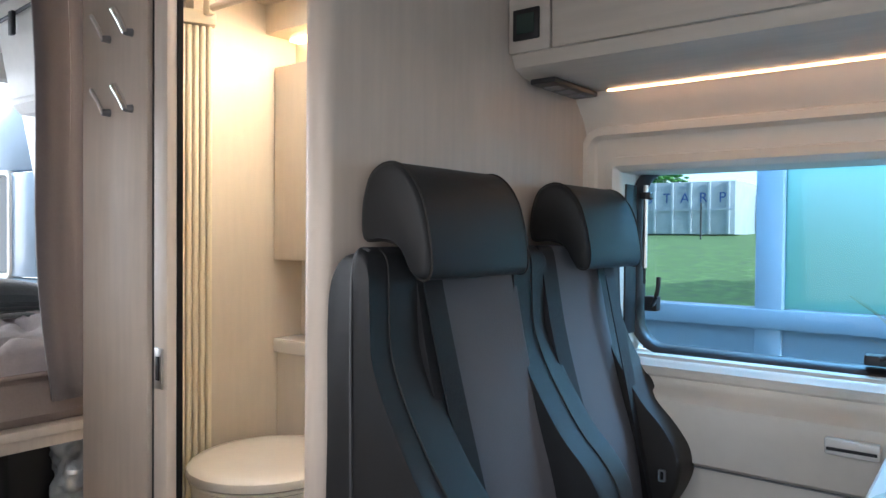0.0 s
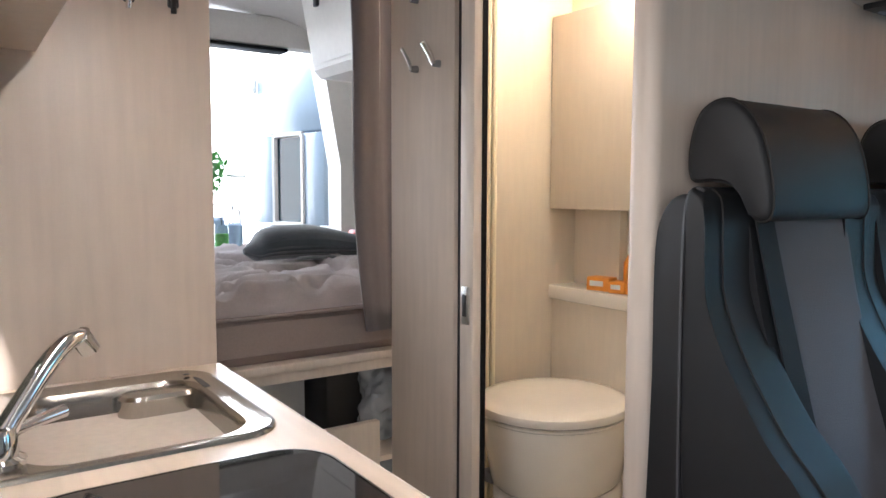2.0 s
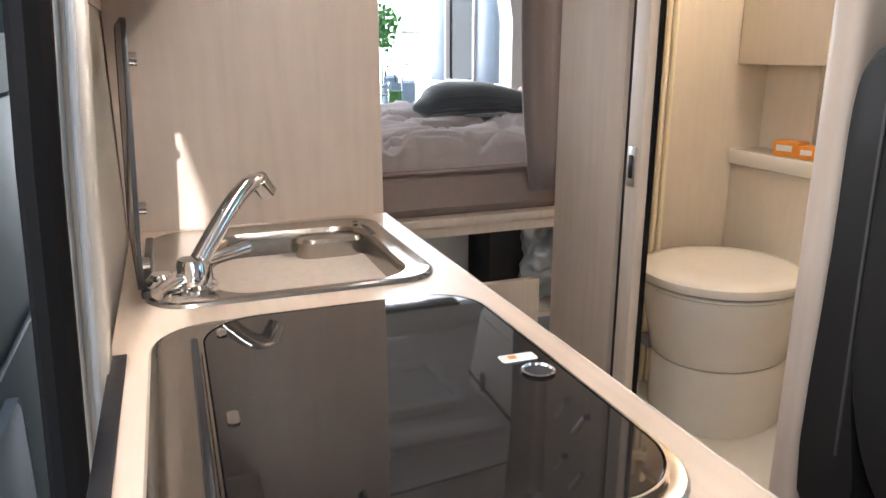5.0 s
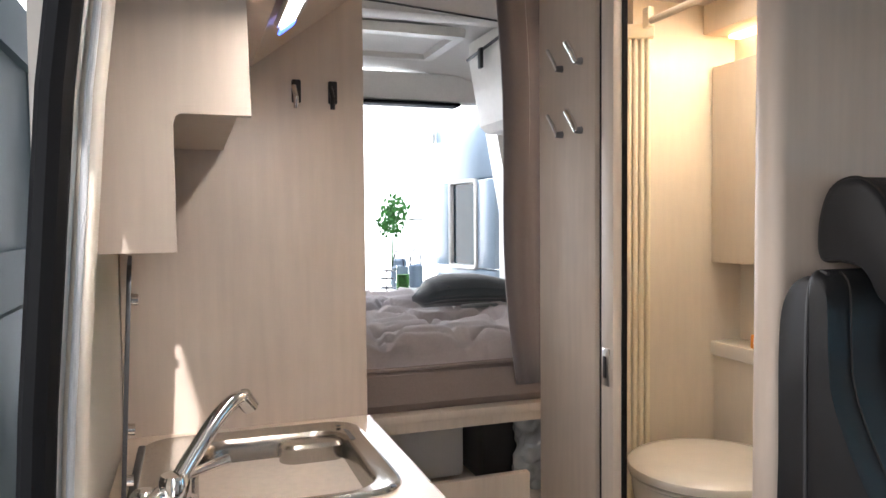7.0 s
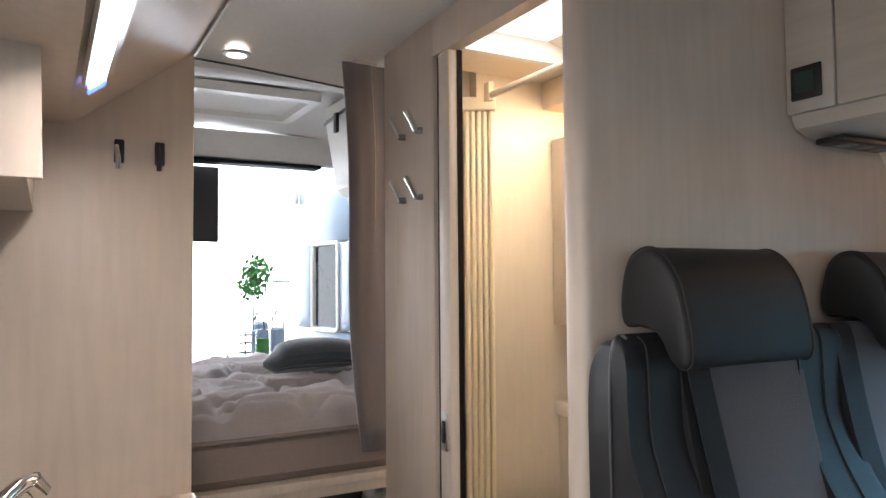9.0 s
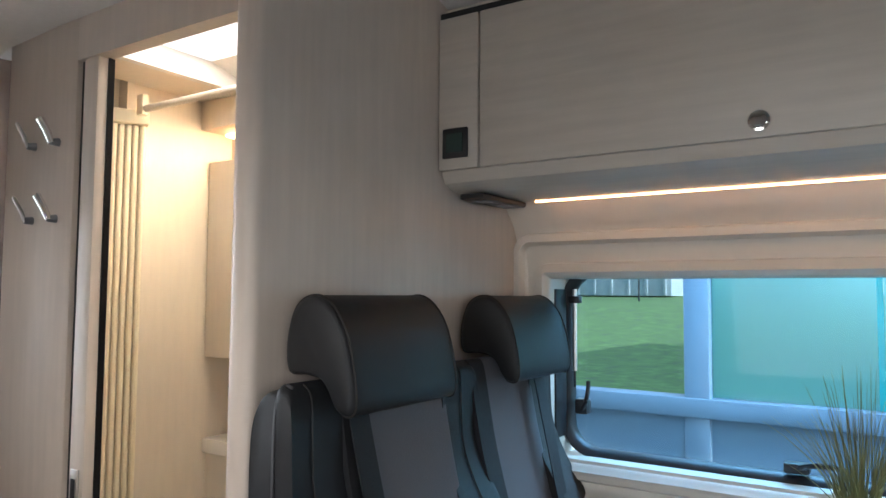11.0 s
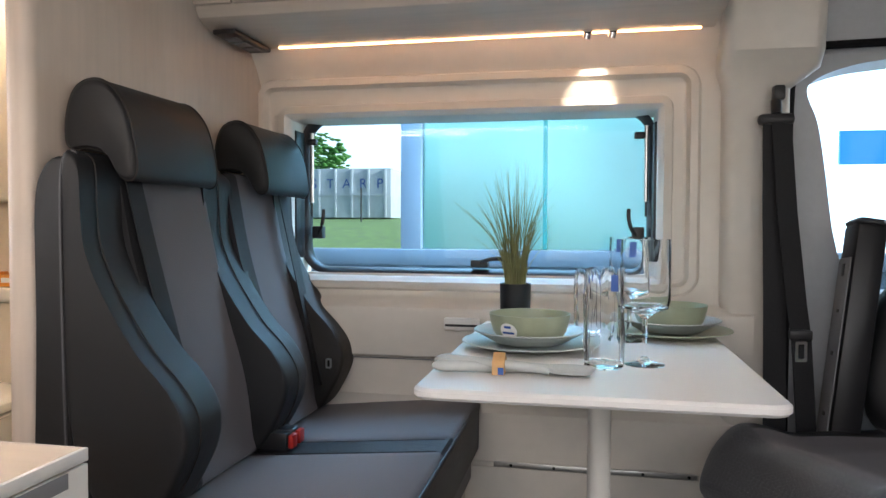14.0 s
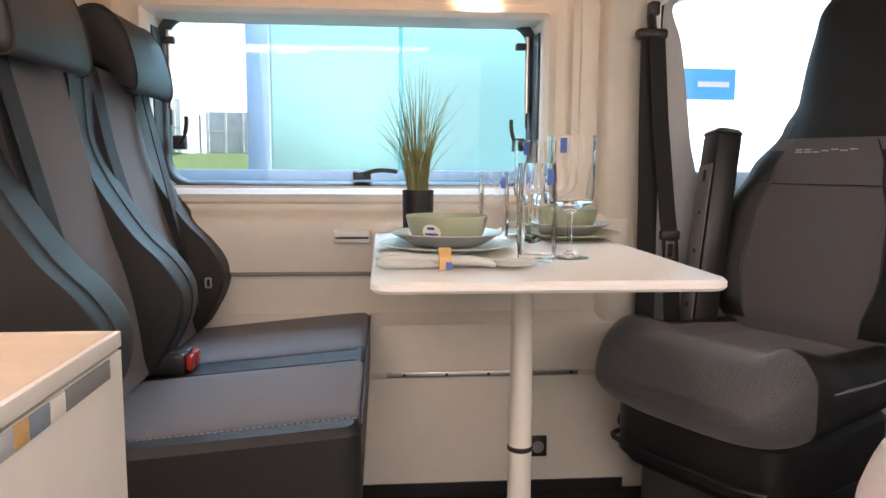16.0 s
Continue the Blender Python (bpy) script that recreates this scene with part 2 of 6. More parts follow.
M = {
    "wood": mat("pale_oak_laminate", (0.56, 0.475, 0.40), 0.42, grain=0.045, gscale=7, stretch=(9, 9, 0.7), blot=0.07, bump=0.04, bscale=30, bstretch=(8, 8, 0.5)),
    "wood_h": mat("pale_oak_laminate_worktop", (0.60, 0.49, 0.39), 0.30, grain=0.06, gscale=9, stretch=(0.6, 7, 7), blot=0.05, bump=0.05, bscale=30, bstretch=(0.5, 8, 8)),
    "wood_cab": mat("grey_oak_locker_laminate", (0.55, 0.49, 0.42), 0.40, grain=0.06, gscale=9, stretch=(0.6, 7, 7), blot=0.05, bump=0.06, bscale=30, bstretch=(0.5, 8, 8)),
    "edge": mat("cream_edge_band", (0.66, 0.58, 0.50), 0.45, grain=0.05, gscale=12, stretch=(6, 6, 0.6), blot=0.03),
    "plastic": mat("cream_moulded_plastic", (0.68, 0.63, 0.56), 0.38, blot=0.03, bump=0.05, bscale=500, grain=0.02, gscale=30),
    "white": mat("white_plastic", (0.74, 0.72, 0.68), 0.35, blot=0.03, grain=0.02, gscale=40),
    "ceil": mat("white_ceiling_lining", (0.70, 0.68, 0.65), 0.6, blot=0.04, bump=0.1, bscale=700, grain=0.03, gscale=90),
    "bath": mat("cream_washroom_laminate", (0.72, 0.64, 0.52), 0.38, blot=0.03, grain=0.025, gscale=10, stretch=(6, 6, 0.7)),
    "pleat": mat("ivory_folding_door_plastic", (0.84, 0.75, 0.55), 0.45, blot=0.02, grain=0.02, gscale=30),
    "ceramic": mat("ivory_toilet_plastic", (0.80, 0.755, 0.67), 0.18, blot=0.02, grain=0.01, gscale=20, coat=0.3),
    "leather": mat("charcoal_grained_leather", (0.0155, 0.016, 0.0175), 0.45, spec=0.34, blot=0.08, bump=0.25, bscale=900, grain=0.06, gscale=60, pattern="leather"),
    "leather_in": mat("dark_brown_seat_side_leather", (0.022, 0.019, 0.017), 0.55, spec=0.35, blot=0.08, bump=0.25, bscale=900, grain=0.06, gscale=60, pattern="leather"),
    "fabric": mat("grey_woven_seat_fabric", (0.108, 0.102, 0.110), 0.9, blot=0.05, bump=0.5, bscale=420, grain=0.10, gscale=260, sheen=0.15),
    "fabric_d": mat("dark_grey_checked_fabric", (0.062, 0.062, 0.067), 0.7, blot=0.05, bump=0.8, bscale=170, grain=0.10, gscale=260, sheen=0.3, pattern="checker"),
    "belt": mat("black_belt_webbing", (0.011, 0.011, 0.013), 0.7, bump=0.4, bscale=300, grain=0.1, gscale=300, bstretch=(1, 1, 4)),
    "black": mat("black_plastic", (0.014, 0.014, 0.016), 0.42, blot=0.1, grain=0.05, gscale=60),
    "rubber": mat("black_rubber", (0.007, 0.007, 0.008), 0.7, spec=0.2, blot=0.1, grain=0.05, gscale=60),
    "grey": mat("grey_plastic", (0.20, 0.20, 0.21), 0.5, blot=0.05, grain=0.04, gscale=60),
    "shade_grey": mat("shaded_blue_grey_trim", (0.30, 0.35, 0.37), 0.5, blot=0.08, bump=0.1, bscale=500, grain=0.04, gscale=60),
    "teal_joint": mat("dark_teal_joint", (0.04, 0.34, 0.32), 0.4),
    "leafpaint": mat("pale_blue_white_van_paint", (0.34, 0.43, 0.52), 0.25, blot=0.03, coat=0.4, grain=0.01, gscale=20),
    "doorgrey": mat("pale_grey_door_trim", (0.50, 0.52, 0.54), 0.5, blot=0.05, bump=0.1, bscale=500, grain=0.03, gscale=60),
    "slidedoor": mat("grey_green_door_lining", (0.22, 0.28, 0.295), 0.55, blot=0.06, bump=0.1, bscale=500, grain=0.03, gscale=60),
    "paint": mat("white_van_paint", (0.72, 0.74, 0.76), 0.2, blot=0.02, coat=0.6, grain=0.01, gscale=20),
    "red": mat("red_buckle_plastic", (0.38, 0.02, 0.015), 0.4),
    "steel": mat("brushed_stainless_steel", (0.47, 0.445, 0.41), 0.20, 1.0, grain=0.06, gscale=40, stretch=(1, 12, 1), bump=0.03, bscale=60, bstretch=(1, 14, 1)),
    # same steel as the rim, darkened and browned for the basin's dim reflections
    "basin": mat("darkened_steel_basin", (0.35, 0.32, 0.285), 0.22, 1.0, grain=0.05, gscale=30, blot=0.06),
    "chrome": mat("polished_chrome", (0.82, 0.82, 0.82), 0.06, 1.0),
    "alu": mat("satin_aluminium", (0.60, 0.59, 0.57), 0.35, 1.0, grain=0.04, gscale=60),
    "darkglass": mat("smoked_glass_lid", (0.080, 0.075, 0.072), 0.03, 0.75, spec=0.8),
    "table": mat("white_table_laminate", (0.72, 0.70, 0.67), 0.32),
    "pole": mat("white_lacquered_steel", (0.72, 0.69, 0.63), 0.3, blot=0.02),
    "curtain": mat("taupe_curtain_fabric", (0.165, 0.143, 0.145), 0.9, blot=0.05, bump=0.5, bscale=600, grain=0.06, gscale=200, sheen=0.4),
    "duvet": mat("pale_pink_grey_duvet_cotton", (0.60, 0.53, 0.515), 0.9, blot=0.04, bump=0.3, bscale=300, grain=0.04, gscale=150, sheen=0.3),
    "mattress": mat("taupe_mattress_cover", (0.30, 0.245, 0.225), 0.9, blot=0.05, bump=0.4, bscale=500, grain=0.05, gscale=200),
    "whale": mat("slate_plush", (0.036, 0.046, 0.054), 0.95, blot=0.1, bump=0.8, bscale=260, grain=0.15, gscale=120, sheen=0.5),
    "sage": mat("sage_green_melamine", (0.33, 0.37, 0.26), 0.35, blot=0.02, grain=0.03, gscale=80),
    "greyware": mat("light_grey_melamine", (0.42, 0.45, 0.44), 0.35, blot=0.02, grain=0.03, gscale=80),
    "mint": mat("pale_mint_melamine", (0.46, 0.53, 0.50), 0.35, blot=0.02, grain=0.03, gscale=80),
    "leaf": mat("olive_grass_blade", (0.20, 0.205, 0.085), 0.55, grain=0.3, gscale=30),
    "green": mat("fresh_green_leaf", (0.05, 0.20, 0.03), 0.5, grain=0.3, gscale=30),
    "grass": mat("mown_grass", (0.19, 0.30, 0.10), 0.9, grain=0.35, gscale=6, blot=0.2, stretch=(1, 3, 1)),
    "asphalt": mat("asphalt", (0.06, 0.06, 0.062), 0.9, grain=0.25, gscale=60, blot=0.15, bump=0.5, bscale=300),
    "mat_floor": mat("black_rubber_mat", (0.02, 0.02, 0.02), 0.85, bump=0.6, bscale=150, grain=0.2, gscale=100),
    "floor": mat("grey_vinyl_floor", (0.16, 0.15, 0.14), 0.5, grain=0.12, gscale=12, stretch=(0.6, 7, 1), blot=0.08),
    "orange": mat("orange_carton", (0.75, 0.28, 0.03), 0.5, grain=0.05, gscale=50),
    "kraft": mat("ochre_printed_paper", (0.55, 0.33, 0.14), 0.6, grain=0.1, gscale=80),
    "tint": mat("tinted_rear_glass", (0.012, 0.034, 0.045), 0.06, 0.0, blot=0.1, spec=0.5),
    "paper": mat("white_paper_label", (0.78, 0.78, 0.76), 0.6),
    "bluebar": mat("blue_print", (0.03, 0.10, 0.35), 0.5),
    "signglow": glow("blue_sign", (0.02, 0.22, 0.62), 0.9),
    "frame_blue": mat("grey_blue_aluminium_frame", (0.19, 0.245, 0.31), 0.5, blot=0.05, grain=0.04, gscale=50),
    "cont": mat("white_container_steel", (0.42, 0.47, 0.53), 0.6, blot=0.10, grain=0.06, gscale=4),
    "dark": mat("charcoal_interior", (0.03, 0.032, 0.035), 0.7, blot=0.1, grain=0.05, gscale=40),
    "teal": frosted("frosted_teal_glass", (0.60, 0.87, 0.89), 0.62),
    "clear": glass("drinking_glass", (1, 1, 1), 0.0, 1.24),
    "pane": sheer("acrylic_window_pane", (0.78, 0.91, 0.98), 0.22),
    "lidpane": sheer("sink_cover_glass", (0.66, 0.68, 0.66), 0.8),
    "led": glow("warm_led_strip", (1.0, 0.52, 0.24), 8.0),
    "led_w": glow("white_led_strip", (1.0, 0.92, 0.82), 9.0),
    "led_blue": glow("blue_touch_led", (0.1, 0.2, 1.0), 3.0),
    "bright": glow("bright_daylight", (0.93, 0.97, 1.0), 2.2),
    "dome": glow("milky_hatch_dome", (0.93, 0.96, 1.0), 0.75),
    "skyglow": glow("hazy_daylight_sky", (0.90, 0.95, 1.0), 0.95),
    "pipe": mat("grey_seat_piping", (0.055, 0.055, 0.06), 0.5, grain=0.05, gscale=60),
    "foil": mat("crumpled_clear_film", (0.55, 0.60, 0.64), 0.15, 0.4, bump=1.0, bscale=40),
    "lcd": mat("display_glass", (0.03, 0.05, 0.045), 0.15),
}


# ---- mesh helpers ----
def part(name, bm, material, parent=None, label="", sharp=35):
    """Links a bmesh as one mesh object, under a thing or a part."""
    me = bpy.data.meshes.new(name)
    bmesh.ops.recalc_face_normals(bm, faces=bm.faces)
    bm.to_mesh(me)
    bm.free()
    me.materials.append(M[material])
    me.polygons.foreach_set("use_smooth", [True] * len(me.polygons))
    me.set_sharp_from_angle(angle=radians(sharp))
    ob = new(name, me)
    if parent is not None:
        ob.parent = parent
    if label:
        ob["label"] = label
    return ob


def thing(name, label, category, group="", at=None):
    ob = new(name)
    ob.empty_display_size = 0.05
    if at is not None:
        ob.matrix_world = at
    return tagged(ob, label, category, group)


def setting(name, bm, material, label="", category=""):
    return tagged(part(name, bm, material), label or name.replace("_", " "), category or name.split("_")[0], kind="structure")


def box(lo, hi, bevel=0.0, seg=2, bm=None):
    b = bm or bmesh.new()
    fresh = bmesh.new()
    bmesh.ops.create_cube(fresh, size=1)
    for v in fresh.verts:
        v.co = [lo[i] + (v.co[i] + 0.5) * (hi[i] - lo[i]) for i in range(3)]
    if bevel:
        bmesh.ops.bevel(fresh, geom=list(fresh.edges), offset=bevel, segments=seg, profile=0.5, affect="EDGES")
    return merge(b, fresh)


def merge(b, fresh):
    me = bpy.data.meshes.new("tmp")
    fresh.to_mesh(me)
    fresh.free()
    b.from_mesh(me)
    bpy.data.meshes.remove(me)
    return b


def move(bm, m):
    bmesh.ops.transform(bm, matrix=m, verts=bm.verts)
    return bm


def loft(loops, caps=(True, True), closed=True, bm=None):
    """A skin over loops of equal length."""
    b = bm or bmesh.new()
    rows = [[b.verts.new(p) for p in loop] for loop in loops]
    n = len(rows[0])
    for a, c in zip(rows, rows[1:]):
        for i in range(n if closed else n - 1):
            j = (i + 1) % n
            b.faces.new((a[i], a[j], c[j], c[i]))
    if caps[0]:
        b.faces.new(rows[0][::-1])
    if caps[1]:
        b.faces.new(rows[-1])
    return b


def rrect(x0, x1, y0, y1, r, n=6, inset=0.0):
    """A rounded rectangle, counter-clockwise."""
    x0, x1, y0, y1, r = x0 + inset, x1 - inset, y0 + inset, y1 - inset, max(r - inset, 0.002)
    out = []
    for cx, cy, a in ((x1 - r, y1 - r, 0), (x0 + r, y1 - r, 90), (x0 + r, y0 + r, 180), (x1 - r, y0 + r, 270)):
        for k in range(n + 1):
            t = radians(a + 90 * k / n)
            out.append((cx + r * math.cos(t), cy + r * math.sin(t)))
    return out


def smooth_loop(points, n=8, closed=True):
    """Catmull-Rom through the points."""
    pts, out, count = [Vector(p) for p in points], [], len(points)
    for i in range(count if closed else count - 1):
        if closed:
            a, b, c, d = (pts[(i + k) % count] for k in (-1, 0, 1, 2))
        else:
            a, b, c, d = (pts[min(max(i + k, 0), count - 1)] for k in (-1, 0, 1, 2))
        for k in range(n):
            t = k / n
            out.append(0.5 * (2 * b + (c - a) * t + (2 * a - 5 * b + 4 * c - d) * t * t + (3 * b - a - 3 * c + d) * t ** 3))
    if not closed:
        out.append(pts[-1])
    return out


def prism_y(profile, y0, y1, round_=0.0, bm=None):
    """A profile in x and z drawn out along y, its ends rounded by shrinking."""
    cx = sum(p[0] for p in profile) / len(profile)
    cz = sum(p[1] for p in profile) / len(profile)
    size = max(max(abs(p[0] - cx), abs(p[1] - cz)) for p in profile)

    def at(y, d):
        k = 1 - d / size
        return [(cx + (p[0] - cx) * k, y, cz + (p[1] - cz) * k) for p in profile]

    if not round_:
        return loft([at(y0, 0), at(y1, 0)], bm=bm)
    steps = [(0.0, 1.0), (0.12, 0.55), (0.35, 0.22), (0.65, 0.06), (1.0, 0.0)]
    loops = [at(y0 + round_ * a, round_ * d) for a, d in steps] + [at(y1 - round_ * a, round_ * d) for a, d in steps[::-1]]
    return loft(loops, bm=bm)


def prism_x(profile, x0, x1, bm=None):
    return loft([[(x0, *p) for p in profile], [(x1, *p) for p in profile]], bm=bm)


def lathe(profile, n=32, at=(0, 0, 0), caps=(True, True), bm=None):
    """Rings of (radius, height) round z."""
    return loft([[(at[0] + r * math.cos(2 * math.pi * k / n), at[1] + r * math.sin(2 * math.pi * k / n), at[2] + z) for k in range(n)] for r, z in profile], caps, bm=bm)


def tube(points, radius, n=10, bm=None):
    """A round bar along the points; radius is a number or one for each."""
    pts = [Vector(p) for p in points]
    loops, up = [], Vector((0.13, 0.21, 0.97))
    for i, p in enumerate(pts):
        d = (pts[min(i + 1, len(pts) - 1)] - pts[max(i - 1, 0)]).normalized()
        if abs(d.dot(up)) > 0.95:
            up = Vector((0.95, 0.2, 0.1))
        a = d.cross(up).normalized()
        b = d.cross(a)
        r = radius[i] if isinstance(radius, (list, tuple)) else radius
        loops.append([p + r * (a * math.cos(2 * math.pi * k / n) + b * math.sin(2 * math.pi * k / n)) for k in range(n)])
    return loft(loops, bm=bm)


def ribbon(points, width, side, thick=0.0025, bm=None):
    """A flat band along the points; side is the way of its width."""
    side = Vector(side).normalized()
    pts, loops = [Vector(p) for p in points], []
    for i, p in enumerate(pts):
        d = (pts[min(i + 1, len(pts) - 1)] - pts[max(i - 1, 0)]).normalized()
        nrm = d.cross(side).normalized()
        s = nrm.cross(d).normalized()
        loops.append([p + s * width / 2 * a + nrm * thick / 2 * b for a, b in ((-1, -1), (1, -1), (1, 1), (-1, 1))])
    return loft(loops, bm=bm)


def frame_y(rect, r, profile, n=6):
    """A ring in the x-z plane: profile is a row of (inset, y), closed on itself."""
    loops = [[(p[0], y, p[1]) for p in rrect(*rect, r, n, inset)] for inset, y in profile]
    return loft(loops + [loops[0]], caps=(False, False))


def slab_y(rect, r, y0, y1, n=6):
    return loft([[(p[0], y, p[1]) for p in rrect(*rect, r, n)] for y in (y0, y1)])


def slab_z(rect, r, z0, z1, bevel=0.0, n=6):
    loops = []
    levels = [(bevel, z0), (0, z0 + bevel), (0, z1 - bevel), (bevel, z1)] if bevel else [(0, z0), (0, z1)]
    for inset, z in levels:
        loops.append([(p[0], p[1], z) for p in rrect(*rect, r, n, inset)])
    return loft(loops)


def bumpy(bm, amount, scale, seed=0.0):
    bm.normal_update()
    moves = [(v, v.normal * amount * noise.noise(v.co * scale + Vector((seed, seed, seed)))) for v in bm.verts]
    for v, d in moves:
        v.co += d
    return bm


# ---- the van's shell ----
setting("floor", box((-3.5, -0.16, -0.04), (2.2, 1.85, 0.0)), "floor", "grey vinyl camper van floor", "floor")
setting("floor_mat", slab_z((-0.20, 1.9, 0.72, 1.62), 0.05, 0.0, 0.012, 0.004), "mat_floor", "black rubber floor mat beside the bench", "floor mat")
bm = loft([[(x, y, z) for y, z in [(-0.215, 1.70), (-0.12, 1.80), (0.2, 1.88), (0.75, 1.905), (1.2, 1.88), (1.5, 1.80), (1.85, 1.60),
                                 (1.85, 2.0), (-0.215, 2.0)]] for x in (-3.35, 2.2)])
setting("ceiling", bm, "ceil", "white fabric-lined camper van ceiling", "ceiling")
# side wall with the window: below, above and beside the opening
WX0, WX1, WZ0, WZ1 = -0.675, 0.345, 0.815, 1.275
low = [(1.84, 0.0), (1.60, 0.0), (1.60, 0.335), (1.612, 0.345), (1.622, 0.47), (1.650, 0.50), (1.650, 0.598), (1.642, 0.606), (1.630, 0.612),
       (1.618, 0.70), (1.620, 0.742), (1.632, 0.757), (1.655, 0.764), (1.665, 0.775), (1.672, WZ0), (1.84, WZ0)]
high = [(1.84, WZ1), (1.672, WZ1), (1.668, 1.36), (1.650, 1.392), (1.605, 1.44), (1.585, 1.48), (1.57, 1.62), (1.57, 1.86), (1.84, 1.86)]
bm = prism_x(low, -3.5, 0.56)
prism_x(high, -3.5, 0.56, bm)
box((-3.5, 1.672, WZ0), (WX0, 1.84, WZ1), bm=bm)
box((WX1, 1.672, WZ0), (0.56, 1.84, WZ1), bm=bm)
wall = setting("wall_window_side", bm, "plastic", "cream moulded plastic side wall of the van", "wall")
# moulded surround in two steps
bm = frame_y((-0.772, 0.440, 0.78, 1.380), 0.06, [(0.0, 1.676), (0.012, 1.652), (0.030, 1.650), (0.038, 1.668), (0.052, 1.676)])
setting("trim_outer", bm, "plastic", "cream moulded window surround", "trim")
bm = frame_y((-0.704, 0.372, 0.785, 1.301), 0.035, [(0.0, 1.678), (0.006, 1.655), (0.026, 1.648), (0.034, 1.660), (0.038, 1.664), (0.040, 1.672), (0.040, 1.80), (0.004, 1.80)])
setting("trim_inner", bm, "plastic", "cream inner window frame", "trim")
setting("ledge_groove", box((-0.75, 1.6385, 0.600), (0.50, 1.655, 0.6022)), "grey", "dark joint in the wall panel", "trim")
# front of the side wall: pillar and cab door opening
bm = loft([[(x, y, z) for x, y in rrect(0.485, 0.64, 1.625, 1.90, 0.030, 5)] for z in (0.0, 1.30)] +
          [[(x, y, z) for x, y in rrect(0.470, 0.70, 1.600 - d, 1.90, 0.030, 5)] for z, d in ((1.345, 0.0), (1.38, 0.035), (1.44, 0.045), (1.60, 0.06), (1.88, 0.09))])
setting("pillar", bm, "plastic", "cream trimmed door pillar of the van", "pillar")
bm = box((0.64, 1.70, 0.0), (2.2, 1.84, 0.80))
box((0.64, 1.70, 1.39), (2.2, 1.84, 1.90), bm=bm)
box((1.75, 1.70, 0.80), (2.2, 1.84, 1.39), bm=bm)
edge = smooth_loop([Vector(p) for p in ((0.815, 0.80), (0.787, 0.84), (0.757, 0.95), (0.737, 1.10), (0.718, 1.22), (0.692, 1.295), (0.705, 1.325), (0.76, 1.352), (0.86, 1.372), (1.10, 1.389))], 5, False)
loft([[(x, y, z) for x, z in [(0.64, 0.80)] + [(p.x, p.y) for p in edge] + [(1.10, 1.3895), (0.64, 1.3895)]] for y in (1.70, 1.84)], bm=bm)
setting("wall_cab_door", bm, "doorgrey", "pale grey cab door with a side window", "wall")
bm = tube(smooth_loop([(0.648, 1.69, 0.20), (0.648, 1.69, 0.9), (0.648, 1.685, 1.25), (0.656, 1.67, 1.35), (0.690, 1.66, 1.395), (0.80, 1.655, 1.404), (1.7, 1.65, 1.41)], 6, False), 0.010)
setting("door_seal", bm, "rubber", "black rubber seal round the cab door", "seal")
ob = setting("window_cab", box((0.66, 1.845, 0.78), (1.76, 1.849, 1.42)), "pane", "clear cab door window pane", "window")
ob.visible_shadow = False
setting("kick_strip", box((-0.149, 1.594, 0.013), (0.56, 1.5995, 0.048)), "black", "black kick strip along the side wall", "trim")
# bulkhead at the front, closing the cab
setting("wall_cab", box((2.2, -0.3, -0.04), (2.26, 1.9, 1.95)), "doorgrey", "grey cab front", "wall")
# side wall behind the kitchen
bm = box((-3.5, -0.175, 0.0), (-0.79, -0.145, 1.80))
box((-0.775, -0.22, 1.66), (0.75, -0.145, 1.80), bm=bm)
box((0.75, -0.22, 0.0), (2.2, -0.145, 0.92), bm=bm)
box((0.75, -0.22, 1.46), (2.2, -0.145, 1.80), bm=bm)
box((0.75, -0.22, 0.92), (0.95, -0.145, 1.46), bm=bm)
box((1.72, -0.22, 0.92), (2.2, -0.145, 1.46), bm=bm)
setting("wall_door_side", bm, "plastic", "cream lined side wall with the sliding door opening", "wall")
TUMBLE = ((0.0, -0.035), (0.6, -0.018), (0.97, 0.0), (1.3, 0.024), (1.68, 0.07))
bm = loft([[(x, y + d, z) for x, y in rrect(-0.80, -0.748, -0.149, -0.125, 0.008, 3)] for z, d in TUMBLE])
setting("pillar_door", bm, "plastic", "cream pillar of the sliding door opening", "pillar")
bm = tube([(-0.742, -0.166 + d, z) for z, d in TUMBLE], 0.019)
setting("door_seal_sliding", bm, "rubber", "black rubber seal of the sliding door opening", "seal")
for off, r, kind in ((-0.149, 0.005, "alu"), (-0.136, 0.004, "doorgrey")):
    setting("door_edge", tube([(-0.744, off + d, z) for z, d in TUMBLE], r), kind, "grey edge of the sliding door opening", "trim")
# opened sliding door behind the opening
door = thing("sliding_door", "open grey-lined sliding door of the van with dark seal", "door")
bm = box((-2.1, -0.42, 0.05), (-0.80, -0.37, 0.98), 0.02)
part("door_panel", bm, "slidedoor", door)
bm = frame_y((-2.1, -0.80, 0.985, 1.66), 0.06, [(0.0, -0.42), (0.0, -0.37), (0.12, -0.375), (0.12, -0.415)])
part("window_frame", bm, "slidedoor", door)
part("pane", box((-1.98, -0.402, 1.10), (-0.92, -0.398, 1.54)), "shade_grey", door)
part("lining", box((-1.9, -0.366, 0.2), (-0.9, -0.352, 0.55), 0.006), "slidedoor", door)
part("door_latch", box((-0.93, -0.366, 0.58), (-0.82, -0.335, 0.64), 0.01), "black", door)

